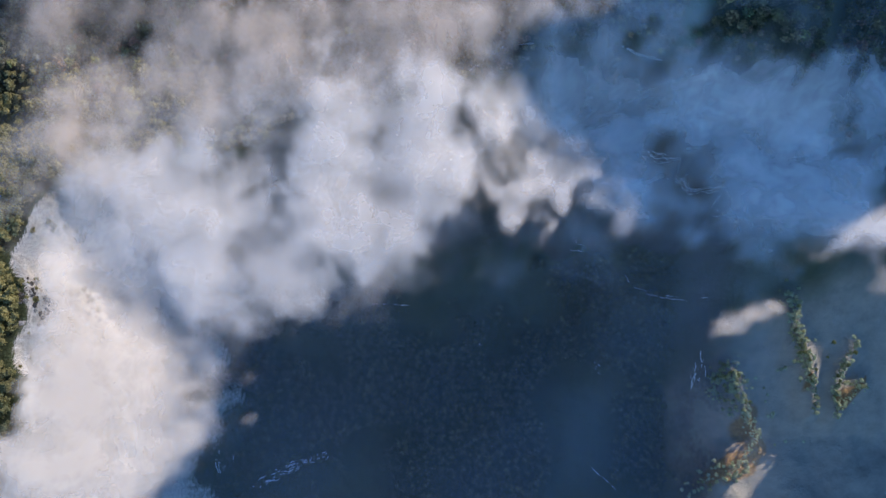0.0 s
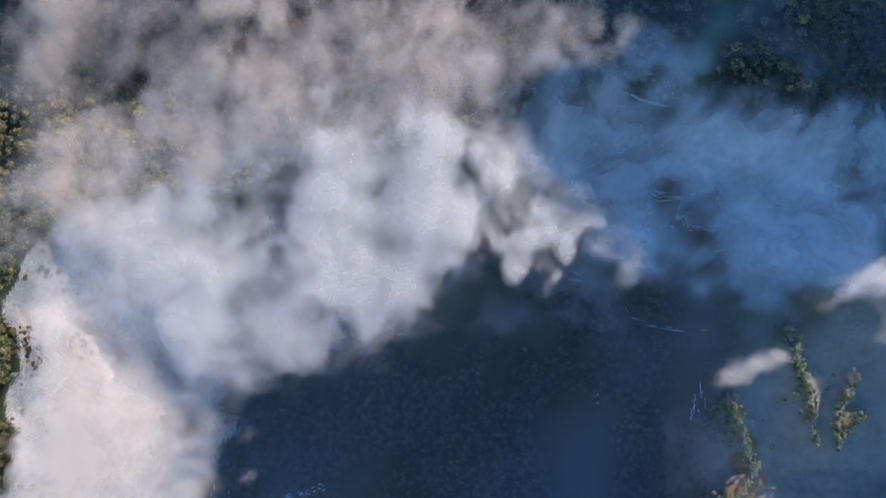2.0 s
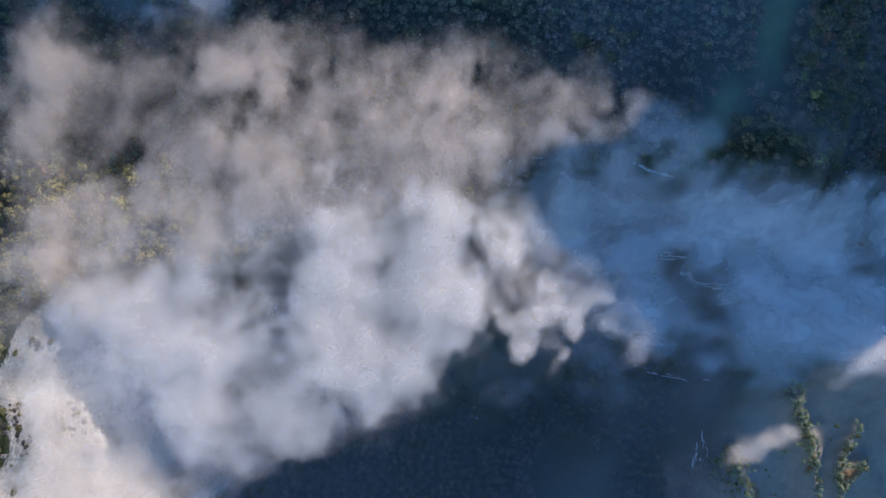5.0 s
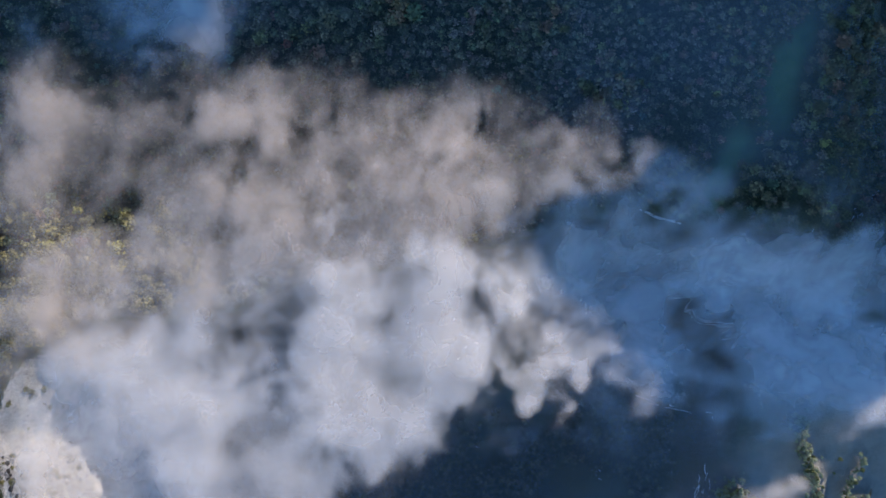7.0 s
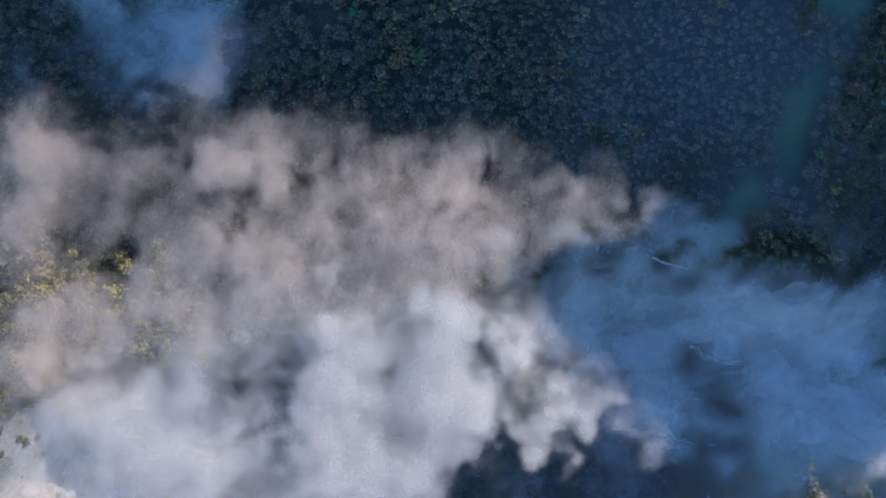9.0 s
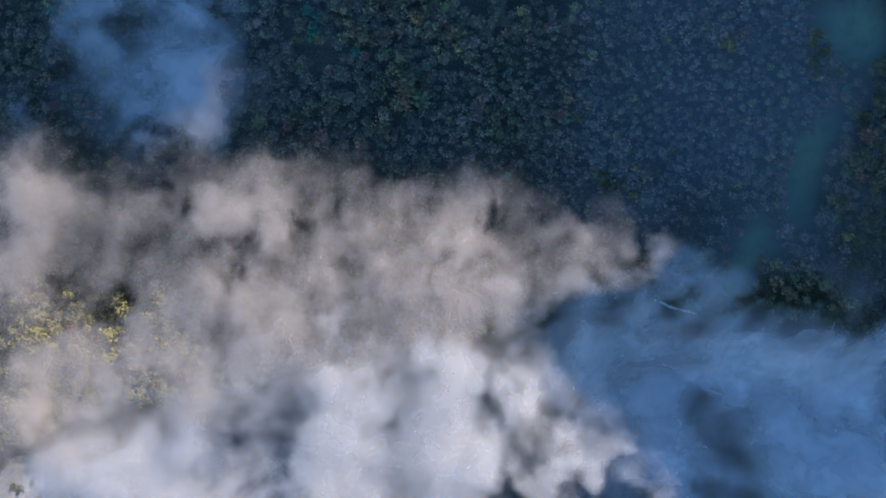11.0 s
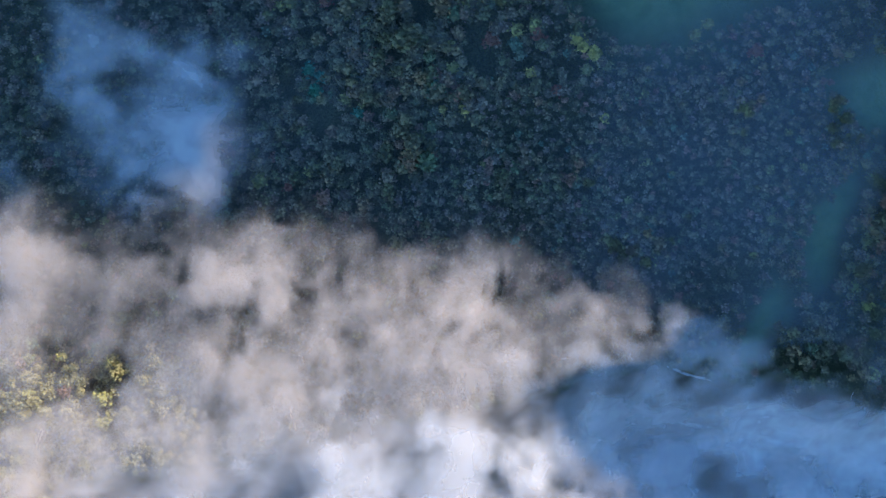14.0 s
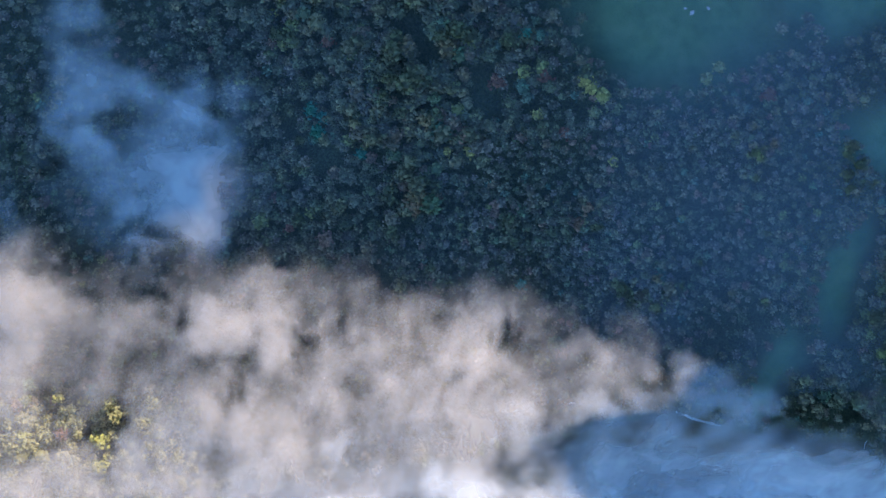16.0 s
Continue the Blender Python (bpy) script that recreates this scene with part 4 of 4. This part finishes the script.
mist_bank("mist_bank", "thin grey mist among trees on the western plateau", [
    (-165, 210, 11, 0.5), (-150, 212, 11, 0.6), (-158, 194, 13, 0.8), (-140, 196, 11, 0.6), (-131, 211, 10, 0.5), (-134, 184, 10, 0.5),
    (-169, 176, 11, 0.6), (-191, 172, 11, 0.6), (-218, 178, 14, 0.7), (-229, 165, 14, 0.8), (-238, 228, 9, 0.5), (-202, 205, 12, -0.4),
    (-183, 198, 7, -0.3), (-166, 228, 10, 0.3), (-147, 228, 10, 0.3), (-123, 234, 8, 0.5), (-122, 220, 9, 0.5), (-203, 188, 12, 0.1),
    (-231, 188, 11, 0.4)], 4.2, 3, 0.38, ragged=0.85, material=SUN_TINTED)
mist_bank("mist_bank", "blue shaded mist spilling over the rim", [
    (175, 174, 19, 0.9), (191, 155, 17, 0.9), (209, 170, 18, 0.9), (224, 177, 16, 1.1), (239, 185, 11, 1.1), (259, 170, 19, 1.2), (258, 149, 18, 0.9),
    (235, 154, 16, 0.8), (213, 143, 13, 0.6), (159, 181, 15, 0.6), (141, 190, 15, 0.5), (128, 184, 13, 0.45), (87, 186, 14, 0.5), (105, 169, 12, 0.4),
    (166, 196, 9, 0.6), (191, 188, 9, 0.7), (210, 186, 8, 0.7), (279, 173, 26, 1), (98, 218, 10, 0.7), (118, 212, 11, 0.7), (141, 202, 9, 0.7),
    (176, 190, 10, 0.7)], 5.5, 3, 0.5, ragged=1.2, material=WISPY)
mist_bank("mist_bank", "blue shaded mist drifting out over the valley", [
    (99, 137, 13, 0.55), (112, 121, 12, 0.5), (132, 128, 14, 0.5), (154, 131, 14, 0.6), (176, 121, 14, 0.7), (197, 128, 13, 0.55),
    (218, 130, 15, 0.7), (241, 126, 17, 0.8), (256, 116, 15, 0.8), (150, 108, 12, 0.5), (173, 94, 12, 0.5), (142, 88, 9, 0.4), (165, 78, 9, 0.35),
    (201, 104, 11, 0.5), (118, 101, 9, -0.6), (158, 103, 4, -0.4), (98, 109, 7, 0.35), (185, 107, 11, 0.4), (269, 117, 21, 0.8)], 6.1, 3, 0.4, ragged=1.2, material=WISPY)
mist_bank("mist_bank", "soft white mist between the cliff bank and the wooded rim", [
    (-132, 167, 17, 0.9), (-110, 182, 15, 0.8), (-86, 169, 16, 0.9), (-64, 210, 13, 0.7), (-53, 168, 16, 0.9), (-59, 195, 13, 0.8),
    (-75, 187, 15, 0.7), (-21, 170, 15, 0.9), (29, 209, 12, 0.8), (18, 223, 10, 0.6), (7, 191, 13, 0.8), (34, 185, 14, 0.7), (-163, 175, 16, 0.7),
    (-192, 167, 17, 0.7), (-32, 197, 13, 0.6), (-56, 142, 10, 0.7), (-46, 131, 8, 0.6), (16, 168, 8, 0.7), (26, 155, 8, 0.7), (36, 141, 8, 0.5),
    (-99, 167, 14, 0.9), (-85, 174, 12, 0.7), (27, 173, 12, 0.8), (18, 184, 9, 0.6)], 4.5, 3, 0.3, ragged=0.9)
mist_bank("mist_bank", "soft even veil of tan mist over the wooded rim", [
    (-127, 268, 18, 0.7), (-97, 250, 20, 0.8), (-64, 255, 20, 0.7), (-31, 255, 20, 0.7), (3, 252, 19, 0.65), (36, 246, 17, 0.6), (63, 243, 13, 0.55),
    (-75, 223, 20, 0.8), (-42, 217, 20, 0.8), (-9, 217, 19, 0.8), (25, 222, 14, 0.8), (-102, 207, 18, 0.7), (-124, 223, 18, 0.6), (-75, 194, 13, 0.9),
    (-54, 197, 11, 0.9), (-38, 185, 12, 0.8), (-91, 185, 13, 0.8), (-110, 194, 12, 0.7)], 3.3, 2, 0.4, ragged=0.4, material=SUN_TINTED)
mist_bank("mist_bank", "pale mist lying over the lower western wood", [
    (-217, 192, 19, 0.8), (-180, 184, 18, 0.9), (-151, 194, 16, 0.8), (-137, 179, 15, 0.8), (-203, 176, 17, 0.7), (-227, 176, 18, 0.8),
    (-239, 307, 15, 0.6), (-227, 301, 13, 0.6), (-241, 323, 10, 0.6), (-206, 300, 14, 0.5), (-180, 297, 13, 0.5)], 4.0, 2, 0.36, ragged=0.7, material=SUN_TINTED)
mist_bank("mist_bank", "soft blue veil round the plume over the upper wood", [
    (-183, 354, 27, 0.65), (-147, 343, 26, 0.8), (-226, 348, 22, 0.4), (-122, 359, 22, 0.65), (-152, 367, 23, 0.6), (-160, 317, 20, 0.6),
    (-141, 310, 16, 0.5), (-186, 308, 17, 0.5), (-202, 378, 21, 0.5), (-139, 373, 19, 0.45)], -5.8, 2, 0.42, ragged=0.5, material=WISPY)
mist_bank("mist_bank", "blue mist creeping up the wood beside the rim", [
    (103, 244, 11, 0.8), (99, 251, 9, 0.5), (118, 228, 12, 0.8), (108, 226, 11, 0.9), (139, 215, 12, 0.8), (161, 205, 12, 0.8), (32, 206, 11, 1),
    (45, 214, 9, 0.9), (24, 197, 10, 0.8), (132, 167, 15, 0.7), (137, 143, 14, 0.7), (114, 154, 14, 0.6), (162, 153, 15, 0.6), (149, 126, 13, 0.5),
    (47, 167, 17, 0.9), (29, 140, 12, 0.6), (68, 152, 14, 0.7), (83, 170, 14, 0.6)], -1.7, 2, 0.4, ragged=0.7, material=WISPY)
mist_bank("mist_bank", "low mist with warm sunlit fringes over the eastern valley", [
    (220, 96, 5, 0.8), (232, 100, 6, 0.5), (251, 91, 6, 0.9), (247, 80, 5, 0.7), (260, 86, 10, 0.9), (212, 94, 3, 0.5)], 7.6, 3, 0.28, ragged=0.9, material=SUNLIT_CREAM)
mist_bank("mist_bank", "blue plume of mist over the shaded upper wood", [
    (-209, 371, 11, 0.9), (-190, 374, 10, 0.55), (-201, 355, 10, 0.6), (-188, 338, 14, 0.7), (-169, 334, 14, 0.6), (-153, 328, 13, 0.25),
    (-139, 337, 13, 0.3), (-138, 358, 14, 0.65), (-136, 373, 14, 0.6), (-157, 375, 13, 0.5), (-175, 316, 12, 0.6), (-150, 309, 11, 0.35),
    (-134, 312, 11, 0.25), (-237, 334, 12, 0.6), (-244, 323, 12, 0.5), (-137, 388, 12, 0.4), (-168, 356, 13, 0.5), (-201, 397, 17, 0.45),
    (-213, 413, 17, 0.3), (-178, 391, 13, 0.4), (-140, 400, 11, 0.3), (-185, 410, 13, 0.4)], -5.2, 3, 0.35, gap=2.5, ragged=0.85, material=WISPY)
mist_bank("mist_bank", "faint blue wisps over the eastern trees", [
    (178, 224, 7, 0.5), (193, 229, 9, 0.55), (174, 214, 6, 0.35), (204, 214, 9, 0.55), (190, 217, 7, 0.4)], 8.2, 2, 0.25, ragged=1.0, material=WISPY)
mist_bank("mist_bank", "small warm wisp of sunlit mist low over the valley", [
    (157, 56, 5, 0.6), (164, 59, 6, 0.9), (171, 62, 7, 1.1), (178, 65, 7, 1.2), (186, 68, 7, 1.2), (193, 71, 6, 1.1), (200, 73, 5, 0.8)], 0.0, 3, 0.3, 0.6, SUNLIT_CREAM, 345, 2.3, 1.2)
mist_bank("mist_bank", "thin blue shaded mist hanging under the sunlit bank", [
    (-69, 72, 17, 0.5), (-39, 96, 19, 0.6), (-11, 108, 21, 0.6), (21, 111, 19, 0.6), (49, 113, 18, 0.6), (78, 118, 18, 0.7), (105, 99, 18, 0.5),
    (76, 142, 13, 0.6), (-105, 47, 15, 0.4)], 0.3, 3, 0.15, 1.3, WISPY, 320)
mist_bank("mist_bank", "thin blue mist low over the shaded eastern slope", [
    (233, 111, 17, 0.8), (207, 102, 16, 0.7), (254, 117, 13, 0.6), (181, 84, 16, 0.5), (162, 102, 16, 0.4)], 0.2, 3, 0.14, 1.2, WISPY, 262)


# ---- haze ----
def haze(label, x0, x1, y0, y1, over, strength, seed):
    """A thin even sheet standing in for haze that follows the land, fading out at its rim."""
    x, y = np.meshgrid(np.arange(x0, x1, 9.0), np.arange(y0, y1, 9.0))
    z = blurred(height(x, y), 3) + over
    edge = np.minimum.reduce([x - x0, x1 - x, y - y0, y1 - y])
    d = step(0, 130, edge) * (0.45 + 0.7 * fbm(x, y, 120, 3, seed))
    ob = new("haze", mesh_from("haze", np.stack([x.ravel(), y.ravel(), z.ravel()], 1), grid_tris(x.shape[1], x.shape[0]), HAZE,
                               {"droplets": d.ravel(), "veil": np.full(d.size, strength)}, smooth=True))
    return tagged(ob, label, "haze", kind="stuff")


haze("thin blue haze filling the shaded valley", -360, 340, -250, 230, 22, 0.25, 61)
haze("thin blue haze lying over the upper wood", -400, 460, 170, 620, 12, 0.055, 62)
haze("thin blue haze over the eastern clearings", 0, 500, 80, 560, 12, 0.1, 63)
